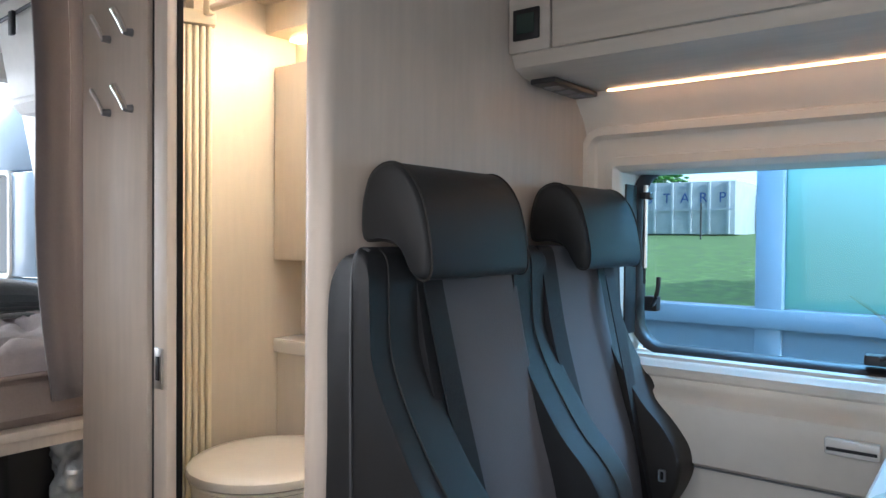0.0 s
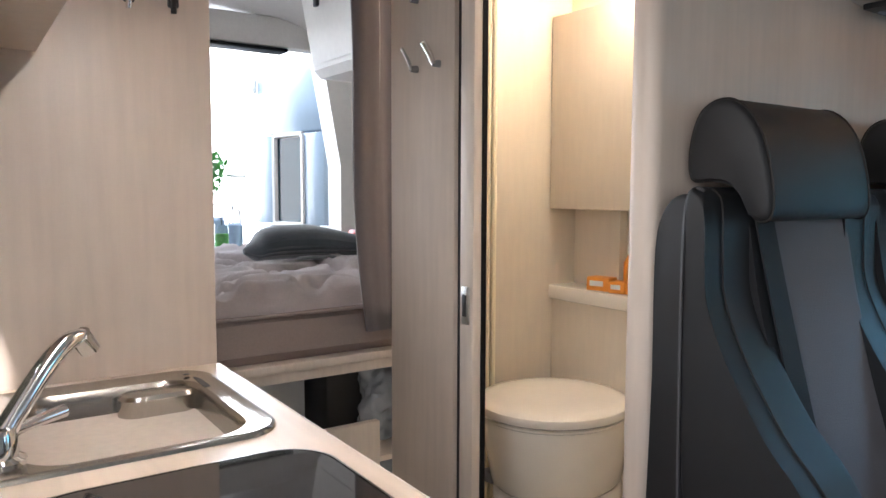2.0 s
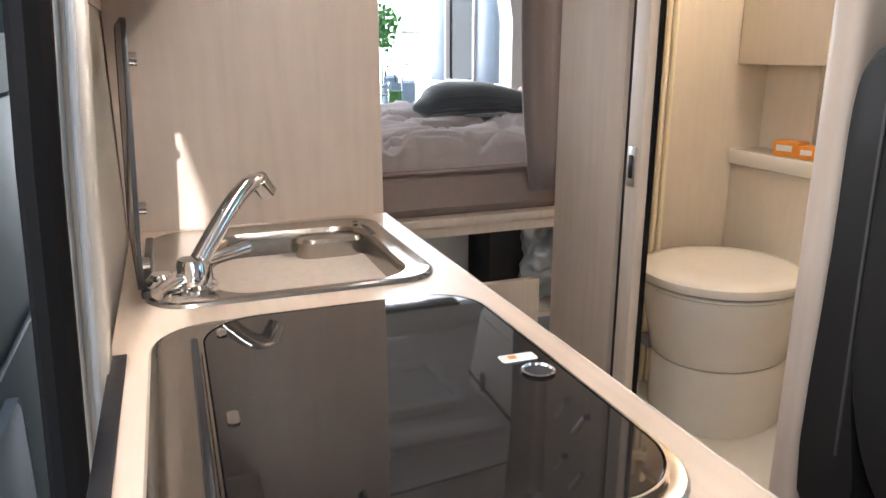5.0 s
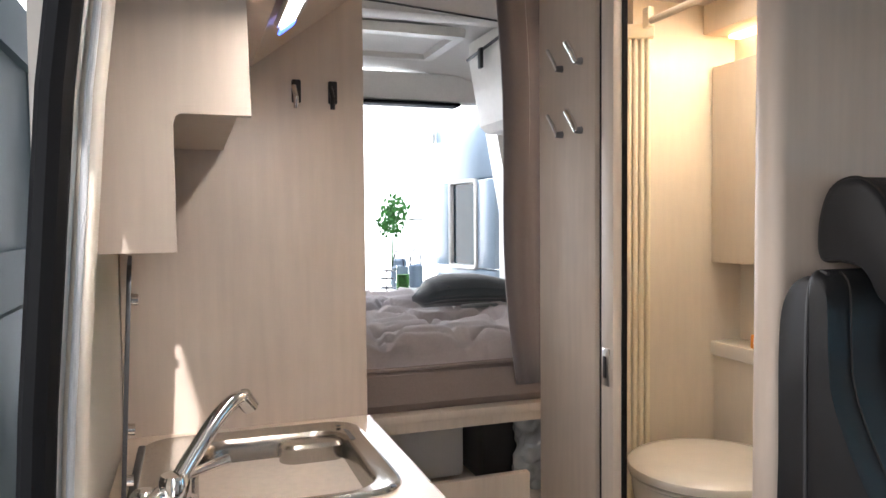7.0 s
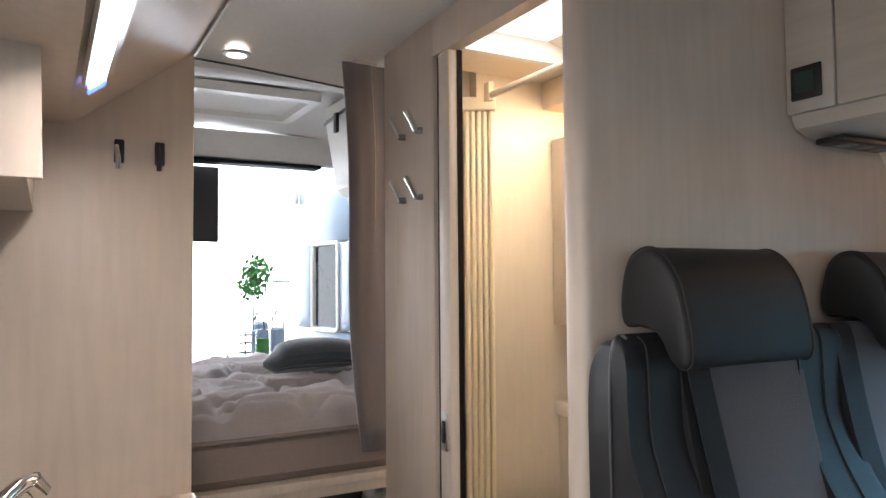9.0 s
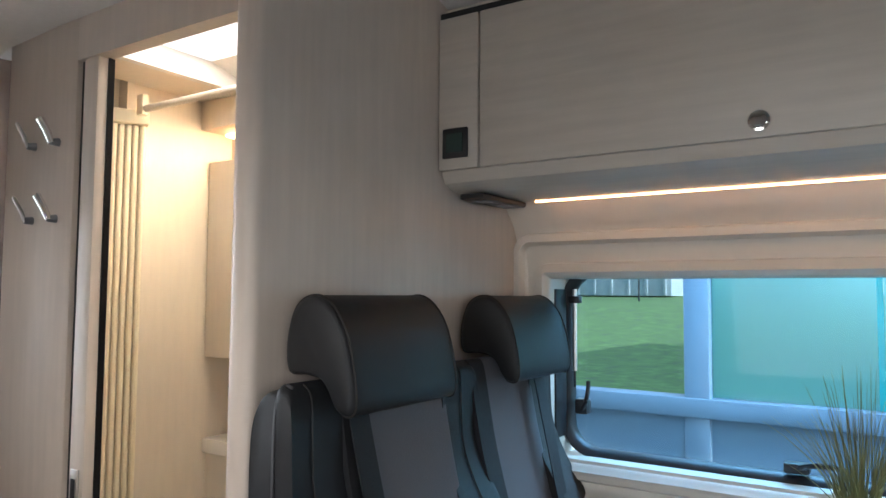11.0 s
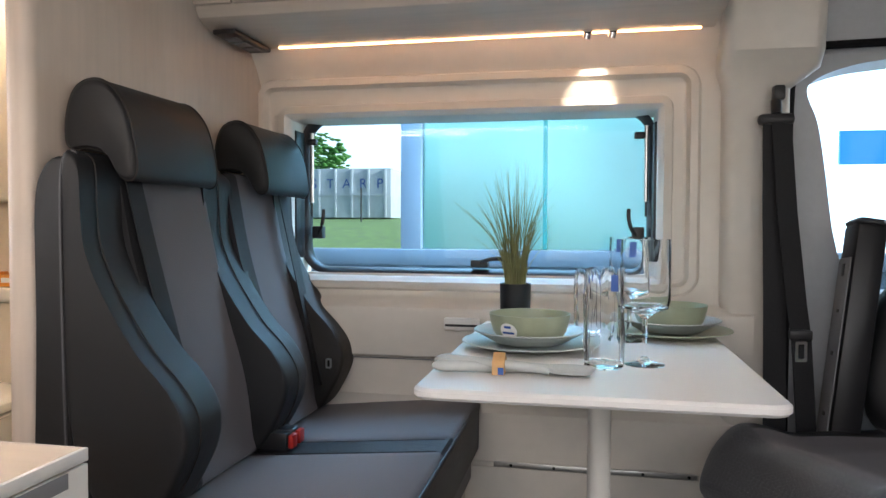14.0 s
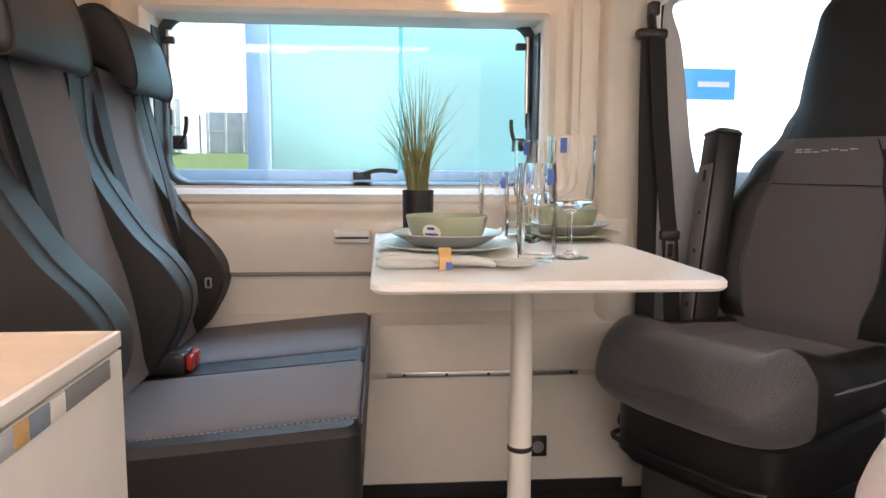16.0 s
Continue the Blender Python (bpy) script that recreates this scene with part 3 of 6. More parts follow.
bm = loft([[(x, y + dy, z) for x, y in rrect(-0.86, -0.79, -0.372, -0.305, 0.02, 4)] for z, dy in ((0.06, -0.03), (0.55, -0.015), (0.98, 0.0), (1.35, 0.02), (1.64, 0.05))])
part("edge_post", bm, "slidedoor", door, "grey-green door edge post")
part("door_stop", box((-0.85, -0.302, 0.70), (-0.80, -0.275, 0.735), 0.008), "black", door)
# paler than the door: sunlight on its lower part is put into the colour
part("sunlit_plate", box((-1.30, -0.351, 0.10), (-0.87, -0.33, 0.52), 0.02), "leafpaint", door, "door step lining coloured pale for its sunlit look")

# bulkhead panel behind the bench with its rounded edge
bm = loft([[(x, y, z) for x, y in rrect(-0.812, -0.757, 0.80, 1.69, 0.022, 6)] for z in (0.0, 1.91)])
setting("partition_bench", bm, "wood", "pale oak laminate partition behind the bench", "partition")

# ---- the washroom shell ----
setting("wall_hook", box((-1.655, 0.868, 0.0), (-1.373, 0.900, 1.90), 0.004), "wood", "pale oak laminate wall with coat hooks", "wall")
setting("wall_washroom_rear", box((-1.76, 1.205, 0.0), (-1.72, 1.60, 1.90), bm=box((-1.770, 0.955, 0.0), (-1.759, 1.204, 1.90))), "bath", "cream washroom wall", "wall")
setting("wall_washroom_side", box((-1.72, 1.598, 0.10), (-0.814, 1.64, 1.90)), "bath", "cream washroom back wall", "wall")
setting("wall_washroom_front", box((-0.822, 0.86, 0.10), (-0.8125, 1.60, 1.90)), "bath", "cream washroom wall", "wall")
setting("floor_washroom", box((-1.72, 0.90, 0.0), (-0.822, 1.598, 0.10)), "ceramic", "ivory washroom floor tray", "floor")
setting("jamb", box((-1.3725, 0.880, 0.0), (-1.353, 0.915, 1.704)), "black", "dark joint at the washroom door", "trim")
setting("jamb_frame", box((-1.3525, 0.871, 0.0), (-1.302, 0.900, 1.704), 0.004), "edge", "cream washroom door post", "door frame")
setting("jamb_strip", box((-1.3017, 0.8930, 0.0), (-1.2990, 0.8995, 1.704)), "rubber", "dark strip on the washroom door post", "trim")
setting("jamb_seal", box((-1.345, 0.9005, 0.0), (-1.3005, 0.907, 1.704)), "rubber", "dark seal of the washroom door post", "seal")
setting("door_head", box((-1.3728, 0.868, 1.705), (-0.813, 0.905, 1.90)), "wood", "pale oak panel over the washroom door", "door head")
bm = box((-1.72, 0.906, 1.80), (-0.823, 1.02, 1.84))
box((-1.72, 1.42, 1.80), (-0.823, 1.597, 1.84), bm=bm)
box((-1.72, 1.02, 1.80), (-1.52, 1.42, 1.84), bm=bm)
setting("ceiling_washroom", bm, "bath", "cream washroom ceiling with a roof hatch", "ceiling")
hatch = thing("roof_hatch", "translucent white roof hatch letting daylight into the washroom", "roof hatch")
part("frame", loft([[(p[0], p[1], z) for p in rrect(-1.54, -0.84, 1.0, 1.44, 0.03, 4, i)] for i, z in ((0, 1.792), (0.03, 1.790), (0.035, 1.86), (0, 1.86), (0, 1.792))], (False, False)), "white", hatch)
part("dome", box((-1.505, 1.035, 1.85), (-0.875, 1.405, 1.858)), "dome", hatch, "translucent daylight dome")

# ---- the bedroom shell ----
setting("wall_bedroom_side", box((-3.3, -0.144, 0.0), (-1.40, -0.12, 1.86)), "white", "white bedroom wall", "wall")
bm = box((-3.34, -0.12, 1.74), (-3.26, 1.60, 1.88), 0.02)
setting("seal_rear", box((-3.35, 0.2, 1.722), (-3.25, 1.25, 1.738), 0.004), "rubber", "black rubber seal under the rear header", "seal")
setting("header_rear", bm, "ceil", "white header over the rear doors", "header")
setting("beam_ceiling", box((-2.34, -0.11, 1.855), (-2.24, 1.57, 1.90), 0.012), "ceil", "white ceiling rib", "beam")
setting("edge_ceiling", tube([(-1.836, y, 1.731 + up) for y, up in ((-0.142, 0.028), (0.10, 0.036), (0.30, 0.034), (0.50, 0.026), (0.70, 0.012), (0.867, 0.0))], 0.003), "black", "dark joint in the ceiling", "trim")

PANEL = ((-1.835, -0.052), (-1.81, -0.040), (-1.74, -0.018), (-1.655, -0.002), (-1.45, 0.008), (-1.20, 0.012), (-0.76, 0.014))
bm = loft([[(x, y, 1.785 + d + up) for x, d in PANEL] + [(x, y, 1.800 + d + up) for x, d in PANEL[::-1]]
           for y, up in ((-0.142, 0.028), (0.10, 0.036), (0.30, 0.034), (0.50, 0.026), (0.70, 0.012), (0.867, 0.0))])
setting("ceiling_front", bm, "ceil", "white ceiling panel before the bed", "ceiling")

# ---- outside ----
bm = loft([[(x, y, z) for x in (-300, -60, -20, -8, 0, 8, 20, 60, 300)] for y, z in ((-300, -0.62), (2.2, -0.62), (5.0, -0.62), (9.0, 0.05), (15.0, 0.98), (22.0, 1.24), (60, 1.4), (400, 2.0))], (False, False), closed=False)
setting("ground", bm, "grass", "mown green grass rising to a yard", "ground")
# made-up wall that hides the sky behind the sliding door
setting("wall_neighbour", box((-6.0, -2.05, -0.6), (-0.4, -2.0, 2.2)), "shade_grey", "dark blue-grey wall added beside the van to block the sky", "wall")
# added out of view: trims the sun that enters by the sliding door
setting("wall_outside", box((0.90, -1.6, -0.6), (0.95, -0.29, 2.8)), "shade_grey", "unseen wall added to keep the sun off the door pillar", "wall")
setting("pavement", box((-30, -30, -0.66), (30, 4.6, -0.60)), "asphalt", "grey asphalt around the van", "pavement")

setting("soffit_washroom", box((-1.719, 1.45, 1.712), (-0.824, 1.597, 1.799), 0.004), "bath", "cream boxed edge over the washroom lamp", "soffit")


# ---- the bench ----
CONTOUR = [(-0.685, 1.085), (-0.668, 1.065), (-0.664, 0.99), (-0.657, 0.925), (-0.622, 0.845), (-0.560, 0.75), (-0.508, 0.695), (-0.476, 0.64), (-0.478, 0.58), (-0.512, 0.51), (-0.545, 0.47)]


def backrest_profile(push):
    """Side view of a backrest: CONTOUR moved back towards the flat line of the cushion by push."""
    front = []
    for x, z in CONTOUR:
        flat = -0.680 + (1.085 - z) * 0.215
        front.append((flat + (x - flat) * (1 - push), z))
    return smooth_loop([Vector((x, z)) for x, z in front + [(-0.62, 0.46), (-0.685, 0.60), (-0.697, 0.80), (-0.698, 0.95), (-0.699, 1.06), (-0.694, 1.086)]], 4)


def pillow(rect, r, z0, z1):
    """A soft pad: its top rises in a rounded swell."""
    h = z1 - z0
    levels = [(0.0, z0), (0.0, z0 + 0.45 * h), (0.003, z0 + 0.62 * h), (0.010, z0 + 0.78 * h), (0.024, z0 + 0.90 * h), (0.05, z0 + 0.97 * h), (0.09, z1)]
    return loft([[(p[0], p[1], z) for p in rrect(*rect, r + i * 0.4, 6, i)] for i, z in levels])


bench = thing("bench_seat", "two-seat bench with charcoal leather sides and grey fabric", "bench seat")
part("back_shell", prism_y(smooth_loop([Vector(p) for p in ((-0.752, 0.40), (-0.752, 0.80), (-0.752, 1.0), (-0.735, 1.062), (-0.705, 1.078), (-0.692, 1.05), (-0.690, 0.90), (-0.688, 0.62), (-0.66, 0.42))], 4),
                               0.803, 1.664, 0.014), "leather", bench, "charcoal leather back shell")
for y0, y1, kind in ((0.800, 0.925, "leather"), (1.190, 1.318, "leather"), (1.550, 1.664, "leather_in")):
    part("side_bolster", prism_y([(p.x, p.y) for p in backrest_profile(0.0)], y0, y1, 0.016), kind, bench, "charcoal leather side bolster")
for y0, y1 in ((0.912, 1.203), (1.305, 1.562)):
    part("back_cushion", prism_y([(p.x, p.y) for p in backrest_profile(0.86)], y0, y1, 0.010), "fabric", bench, "grey woven fabric back cushion")
    part("mesh_insert", prism_y([(p.x + 0.003, p.y) for p in backrest_profile(0.80)], y0 - 0.002, y0 + 0.055, 0.006), "belt", bench, "black mesh insert")
HEAD = smooth_loop([Vector(p) for p in ((-0.738, 1.101), (-0.742, 1.151), (-0.725, 1.201), (-0.690, 1.218), (-0.655, 1.206), (-0.625, 1.166), (-0.608, 1.106),
                                        (-0.603, 1.061), (-0.612, 1.041), (-0.632, 1.044), (-0.648, 1.071), (-0.668, 1.091), (-0.700, 1.098))], 5)
for y0, y1 in ((0.860, 1.150), (1.375, 1.655)):
    head = part("headrest", prism_y([(p.x, p.y) for p in HEAD], y0, y1, 0.014), "leather", bench, "charcoal leather headrest")
    for yy in (y0 + 0.07, y1 - 0.07):
        part("headrest_post", tube([(-0.695, yy, 1.04), (-0.700, yy, 1.13)], 0.006), "chrome", head, "chrome post")
# piping on the near headrests and bolsters
for y0, y1 in ((0.860, 1.150), (1.375, 1.655)):
    for yy in (y0 + 0.010, y1 - 0.010):
        ring = [(p.x * 1.0, yy, p.y) for p in HEAD]
        part("piping", tube(ring + ring[:1], 0.0022, 6), "leather_in", bench)
edge = smooth_loop([Vector(p) for p in ((-0.694, 0.802, 0.50), (-0.699, 0.801, 0.80), (-0.700, 0.801, 1.00), (-0.698, 0.805, 1.068), (-0.690, 0.812, 1.086), (-0.676, 0.814, 1.083))], 5, False)
part("piping", tube(edge, 0.0026, 8), "pipe", bench, "pale grey piping")
for yy in (0.842, 1.254):
    pts = [(p.x + 0.0025, yy, p.y) for p in backrest_profile(0.0)[:40] if p.y > 0.5]
    part("stitching", tube(pts, 0.0016, 5), "leather_in", bench)


def seat_tilt(bm):
    """The seat falls towards the backrest."""
    for v in bm.verts:
        if v.co.z > 0.40:
            v.co.z -= 0.085 * max(0.0, -0.135 - v.co.x)
    return bm


def seat_pad(y0, y1):
    """A full pad, its edges drawn down into the seams."""
    levels = [(0.0, 0.470), (0.0, 0.4905), (0.002, 0.4965), (0.006, 0.5005), (0.014, 0.503), (0.04, 0.5045), (0.09, 0.505)]
    return seat_tilt(loft([[(p[0], p[1], z) for p in rrect(-0.57, -0.1215, y0, y1, 0.018 + i * 0.4, 6, i)] for i, z in levels]))


base = part("seat_base", seat_tilt(slab_z((-0.60, -0.118, 0.802, 1.664), 0.030, 0.365, 0.500, 0.012)), "leather", bench, "charcoal leather seat cushion body")
for y0, y1 in ((0.852, 1.184), (1.274, 1.654)):
    pad = part("seat_cushion", seat_pad(y0, y1), "fabric", bench, "grey woven fabric seat cushion")
    for k in range(46):
        x = -0.56 + 0.0095 * k
        if y0 < 1:
            part("stitch", seat_tilt(box((x, y0 - 0.0035, 0.4995), (x + 0.006, y0 - 0.0015, 0.5012))), "grey", pad)
for yy in (0.850, 1.186, 1.272):
    part("seam", seat_tilt(tube([(-0.55 + 0.041 * k, yy, 0.4998) for k in range(11)], 0.0016, 6)), "black", bench)
part("front_piping", tube([(-0.1185, 0.83 + 0.08 * k, 0.496) for k in range(11)], 0.0028, 6), "black", bench)
part("bench_box", box((-0.745, 0.815, 0.0), (-0.150, 1.60, 0.364), 0.006), "edge", bench, "cream bench box")
part("front_trim", box((-0.1495, 0.83, 0.30), (-0.135, 1.60, 0.364), 0.004), "black", bench)
part("hinge", box((-0.1495, 1.42, 0.14), (-0.138, 1.445, 0.235), 0.004), "black", bench)
for yy in (1.215, 1.255):
    buckle = part("belt_buckle", box((-0.575, yy - 0.017, 0.470), (-0.475, yy + 0.017, 0.512), 0.006), "black", bench)
    part("release_button", box((-0.474, yy - 0.014, 0.478), (-0.462, yy + 0.014, 0.508), 0.003), "red", buckle, "red release button")

for y_top, y_low, name in ((0.938, 0.985, "seat_belt"), (1.545, 1.555, "seat_belt")):
    belt = thing(name, "black seat belt hanging over the bench back", "seat belt", "bench belts")
    pts = []
    for k in range(14):
        z = 1.06 - 0.52 * k / 13
        x = -0.680 + (1.085 - z) * 0.215 + 0.012 + (0.02 if y_top > 1.2 else 0.0)
        pts.append((x, y_top + (y_low - y_top) * (k / 13) ** 1.5, z))
    part("webbing", ribbon(pts, 0.047, (0, 1, 0)), "belt", belt)
    part("slot_guide", box((-0.690, y_top - 0.032, 1.046), (-0.660, y_top + 0.032, 1.058), 0.004), "black", belt)
    if y_top > 1.2:
        part("tongue", frame_y((-0.008, 0.008, 0.580, 0.606), 0.004, [(0.0, -0.002), (0.0, 0.002), (0.004, 0.002), (0.004, -0.002)]), "alu", belt).location = (-0.505, 1.535, 0.008)

# ---- the table ----
table = thing("dinette_table", "white laminate dinette table on a single round leg", "table")
part("tabletop", slab_z((-0.104, 0.448, 0.812, 1.640), 0.035, 0.697, 0.715, 0.005), "table", table)
part("underframe", slab_z((0.06, 0.30, 0.95, 1.45), 0.03, 0.680, 0.696), "white", table)
part("leg_upper", lathe([(0.0235, 0.33), (0.0235, 0.42), (0.0215, 0.45), (0.0215, 0.680)], 28, (0.185, 1.135, 0)), "pole", table)
low_leg = part("leg_lower", lathe([(0.10, 0.012), (0.10, 0.018), (0.03, 0.03), (0.0235, 0.05), (0.0235, 0.325)], 28, (0.185, 1.135, 0)), "pole", table)
part("clamp_ring", lathe([(0.0245, 0.3255), (0.0255, 0.327), (0.0255, 0.334), (0.0245, 0.3355)], 28, (0.185, 1.135, 0)), "black", low_leg, "black clamp ring")
rail = thing("wall_rail", "aluminium table rail screwed to the side wall", "rail")
part("rail_profile", box((-0.075, 1.592, 0.338), (0.43, 1.5995, 0.352), 0.002), "alu", rail)
for k in range(5):
    part("screw", tube([(-0.03 + k * 0.11, 1.5915, 0.345), (-0.03 + k * 0.11, 1.5895, 0.345)], 0.004), "black", rail)
sock = thing("wall_socket", "black wall socket beside the table leg", "socket")
part("plate", box((0.300, 1.590, 0.115), (0.350, 1.5995, 0.172), 0.004), "black", sock)
part("insert", tube([(0.325, 1.5895, 0.143), (0.325, 1.586, 0.143)], 0.016, 16), "grey", sock)
drawer = thing("ledge_handle", "white plastic pull handle on the side wall", "handle")
part("grip", box((-0.210, 1.596, 0.690), (-0.115, 1.6185, 0.722), 0.006), "white", drawer)
part("slot", box((-0.205, 1.594, 0.700), (-0.120, 1.597, 0.706)), "black", drawer)


def plate(at, r, z, kind, label, lip=0.018):
    ob = thing("plate", label, "plate", "table setting")
    x, y = at
    part("dish", lathe([(r * 0.55, 0.0), (r * 0.62, 0.002), (r * 0.92, lip * 0.8), (r, lip), (r * 0.985, lip + 0.002), (r * 0.90, lip * 0.8 + 0.003), (r * 0.60, 0.005), (0.004, 0.0045)], 48, (x, y, z)), kind, ob)
    return ob


def bowl(at, r, h, z, label):
    ob = thing("bowl", label, "bowl", "table setting")
    x, y = at
    part("dish", lathe([(r * 0.66, 0.0), (r * 0.78, 0.004), (r * 0.90, h * 0.35), (r * 0.97, h * 0.75), (r, h), (r * 0.97, h), (r * 0.93, h * 0.7), (r * 0.84, h * 0.3), (r * 0.6, 0.008), (0.004, 0.007)], 48, (x, y, z)), "sage", ob)
    return ob


TOP = 0.7155
for (x, y), tag in (((0.045, 1.225), True), ((0.345, 1.465), False)):
    plate((x, y), 0.138, TOP, "mint" if tag else "sage", "flat round melamine dinner plate on the table", 0.014)
    plate((x, y), 0.114, TOP + 0.010, "greyware", "light grey deep melamine plate under a bowl", 0.026)
    b = bowl((x, y), 0.083, 0.054, TOP + 0.0165, "sage green melamine bowl on grey plates")
    if tag:
        bm = bmesh.new()
        for dz, wv, kind in ((0, 1, "paper"),):
            pts = []
            for k in range(24):
                a = 2 * math.pi * k / 24
                u, v = 0.0185 * math.cos(a), 0.0165 * math.sin(a)
                ang = radians(-118) + u / 0.0735
                hgt = 0.024 + v
                rad = 0.083 * (0.90 + 0.07 * (hgt / 0.054 - 0.35) / 0.4) + 0.0012
                pts.append((x + rad * math.cos(ang), y + rad * math.sin(ang), TOP + 0.0165 + hgt))
            loft([pts], (True, False), bm=bm)
        part("round_label", bm, "paper", b, "white round paper label with blue bars")
        bm = bmesh.new()
        for z0, z1, w in ((0.030, 0.035, 0.007), (0.019, 0.023, 0.013)):
            q = []
            for u, h in ((-w, z0), (w, z0), (w, z1), (-w, z1)):
                ang = radians(-118) + u / 0.0735
                rad = 0.083 * (0.90 + 0.07 * (h / 0.054 - 0.35) / 0.4) + 0.0022
                q.append((x + rad * math.cos(ang), y + rad * math.sin(ang), TOP + 0.0165 + h))
            loft([q], (True, False), bm=bm)
        part("print_bar", bm, "bluebar", b)


def tumbler(at, h, r, label):
    ob = thing("tumbler", label, "glass", "glasses on the table")
    x, y = at
    n = 40
    loops = []
    prof = [(r * 0.94, 0.0), (r, 0.003), (r, h * 0.3), (r, h * 0.7), (r, h), (r * 0.95, h), (r * 0.94, h * 0.7), (r * 0.93, h * 0.3), (r * 0.90, 0.012), (0.002, 0.010)]
    for i, (rr, z) in enumerate(prof):
        loop = []
        for k in range(n):
            a = 2 * math.pi * k / n
            wob = 0.10 * math.cos(7 * a + z * 30) * (1 if 1 < i < 5 else 0) * min(1, 4 * (1 - z / h) + 0.1)
            loop.append((x + rr * (1 + wob) * math.cos(a), y + rr * (1 + wob) * math.sin(a), TOP + z))
        loops.append(loop)
    part("glass_body", loft(loops), "clear", ob, sharp=20).visible_shadow = False
    part("sticker", box((x + 0.010, y - r - 0.002, TOP + h * 0.78), (x + 0.022, y - r - 0.0012, TOP + h * 0.94)), "bluebar", ob, "small blue sticker")
    return ob


def wine_glass(at, label, h=0.225, r=0.043):
    ob = thing("wine_glass", label, "glass", "glasses on the table")
    x, y = at
    prof = [(0.036, 0.0), (0.036, 0.0015), (0.012, 0.006), (0.005, 0.014), (0.004, 0.05), (0.005, 0.082), (0.016, 0.092), (r * 0.93, 0.102), (r, 0.118), (r, h * 0.8), (r, h),
            (r * 0.965, h), (r * 0.96, h * 0.8), (r * 0.955, 0.122), (r * 0.88, 0.107), (0.012, 0.098), (0.001, 0.096)]
    n = 40
    loops = []
    for i, (rr, z) in enumerate(prof):
        loops.append([(x + rr * (1 + (0.04 * math.cos(7 * a + z * 50) if 8 <= i <= 9 else 0)) * math.cos(a), y + rr * (1 + (0.04 * math.cos(7 * a + z * 50) if 8 <= i <= 9 else 0)) * math.sin(a), TOP + z)
                      for a in (2 * math.pi * k / n for k in range(n))])
    part("glass_body", loft(loops), "clear", ob).visible_shadow = False
    part("sticker", box((x - 0.030, y - r * 0.8, TOP + h * 0.86), (x - 0.018, y - r * 0.8 + 0.0008, TOP + h * 0.98)), "bluebar", ob, "small blue sticker")
    return ob


tumbler((0.190, 1.045), 0.175, 0.034, "tall clear tumbler with a rippled wall on the table")
tumbler((0.165, 1.38), 0.155, 0.032, "tall clear tumbler with a rippled wall behind the bowl")
wine_glass((0.262, 1.085), "clear stemmed wine glass with a straight bowl")
wine_glass((0.250, 1.36), "clear stemmed wine glass beside the second plate")

cut = thing("cutlery_set", "pale grey plastic salad servers tied with a paper band", "cutlery", "table setting")
for y0, y1, lift in ((0.943, 0.972, 0.0), (0.962, 0.946, 0.006)):
    pts = smooth_loop([Vector(p) for p in ((-0.062, y0, TOP + 0.010 + lift), (-0.03, y0 + 0.002, TOP + 0.011 + lift), (0.04, (y0 + y1) / 2, TOP + 0.009 + lift), (0.10, y1 - 0.001, TOP + 0.008 + lift), (0.135, y1, TOP + 0.008))], 5, False)
    m = len(pts) - 1
    part("handle", tube(pts, [0.003 + 0.0085 * min(1.0, 6 * i / m) * (1 - 0.55 * i / m) for i in range(m + 1)], 12), "greyware", cut)
for y, reach in ((0.975, 0.165), (0.945, 0.170)):
    bm = lathe([(0.004, 0.0), (0.020, 0.002), (0.026, 0.011), (0.0245, 0.012), (0.017, 0.005), (0.003, 0.004)], 28)
    move(bm, Matrix.Translation((reach, y, TOP + (0.0005 if y > 0.96 else 0.004))) @ Matrix.Diagonal((1.6, 0.75, 1, 1)))
    part("spoon_bowl", bm, "greyware", cut)
bm = loft([[(x, 0.928, TOP + 0.001), (x, 0.930, TOP + 0.022), (x, 0.950, TOP + 0.036), (x, 0.972, TOP + 0.022), (x, 0.974, TOP + 0.001)] for x in (0.042, 0.062)])
part("paper_band", bm, "kraft", cut, "ochre paper band with blue print")
part("print_bar", box((0.052, 0.9268, TOP + 0.002), (0.0615, 0.9277, TOP + 0.014)), "bluebar", cut)

cut.location.x = -0.035

pot = thing("potted_grass", "tall ornamental grass in a black cylinder pot", "potted plant")
part("pot", lathe([(0.032, 0.0), (0.034, 0.003), (0.036, 0.112), (0.0365, 0.115), (0.033, 0.115), (0.032, 0.100), (0.001, 0.100)], 32, (-0.004, 1.42, TOP)), "black", pot)
rng = random.Random(5)
bm = bmesh.new()
for k in range(105):
    a = rng.uniform(0, 2 * math.pi)
    r0 = 0.024 * math.sqrt(rng.random())
    lean = rng.uniform(0.0, 0.06) if rng.random() < 0.72 else rng.uniform(0.06, 0.13)
    h = rng.uniform(0.12, 0.30)
    base = Vector((-0.004 + r0 * math.cos(a), 1.42 + r0 * math.sin(a), TOP + 0.10))
    d = Vector((math.cos(a + rng.uniform(-0.5, 0.5)), math.sin(a), 0))
    pts = [base + d * lean * (t ** 2.0) + Vector((0, 0, h * (t - 0.12 * t * t * lean * 8))) for t in (i / 7 for i in range(8))]
    w = rng.uniform(0.0010, 0.0018)
    tube(pts, [w * (1 - 0.85 * (i / 7) ** 1.5) for i in range(8)], 4, bm)
part("blades", bm, "leaf", pot)

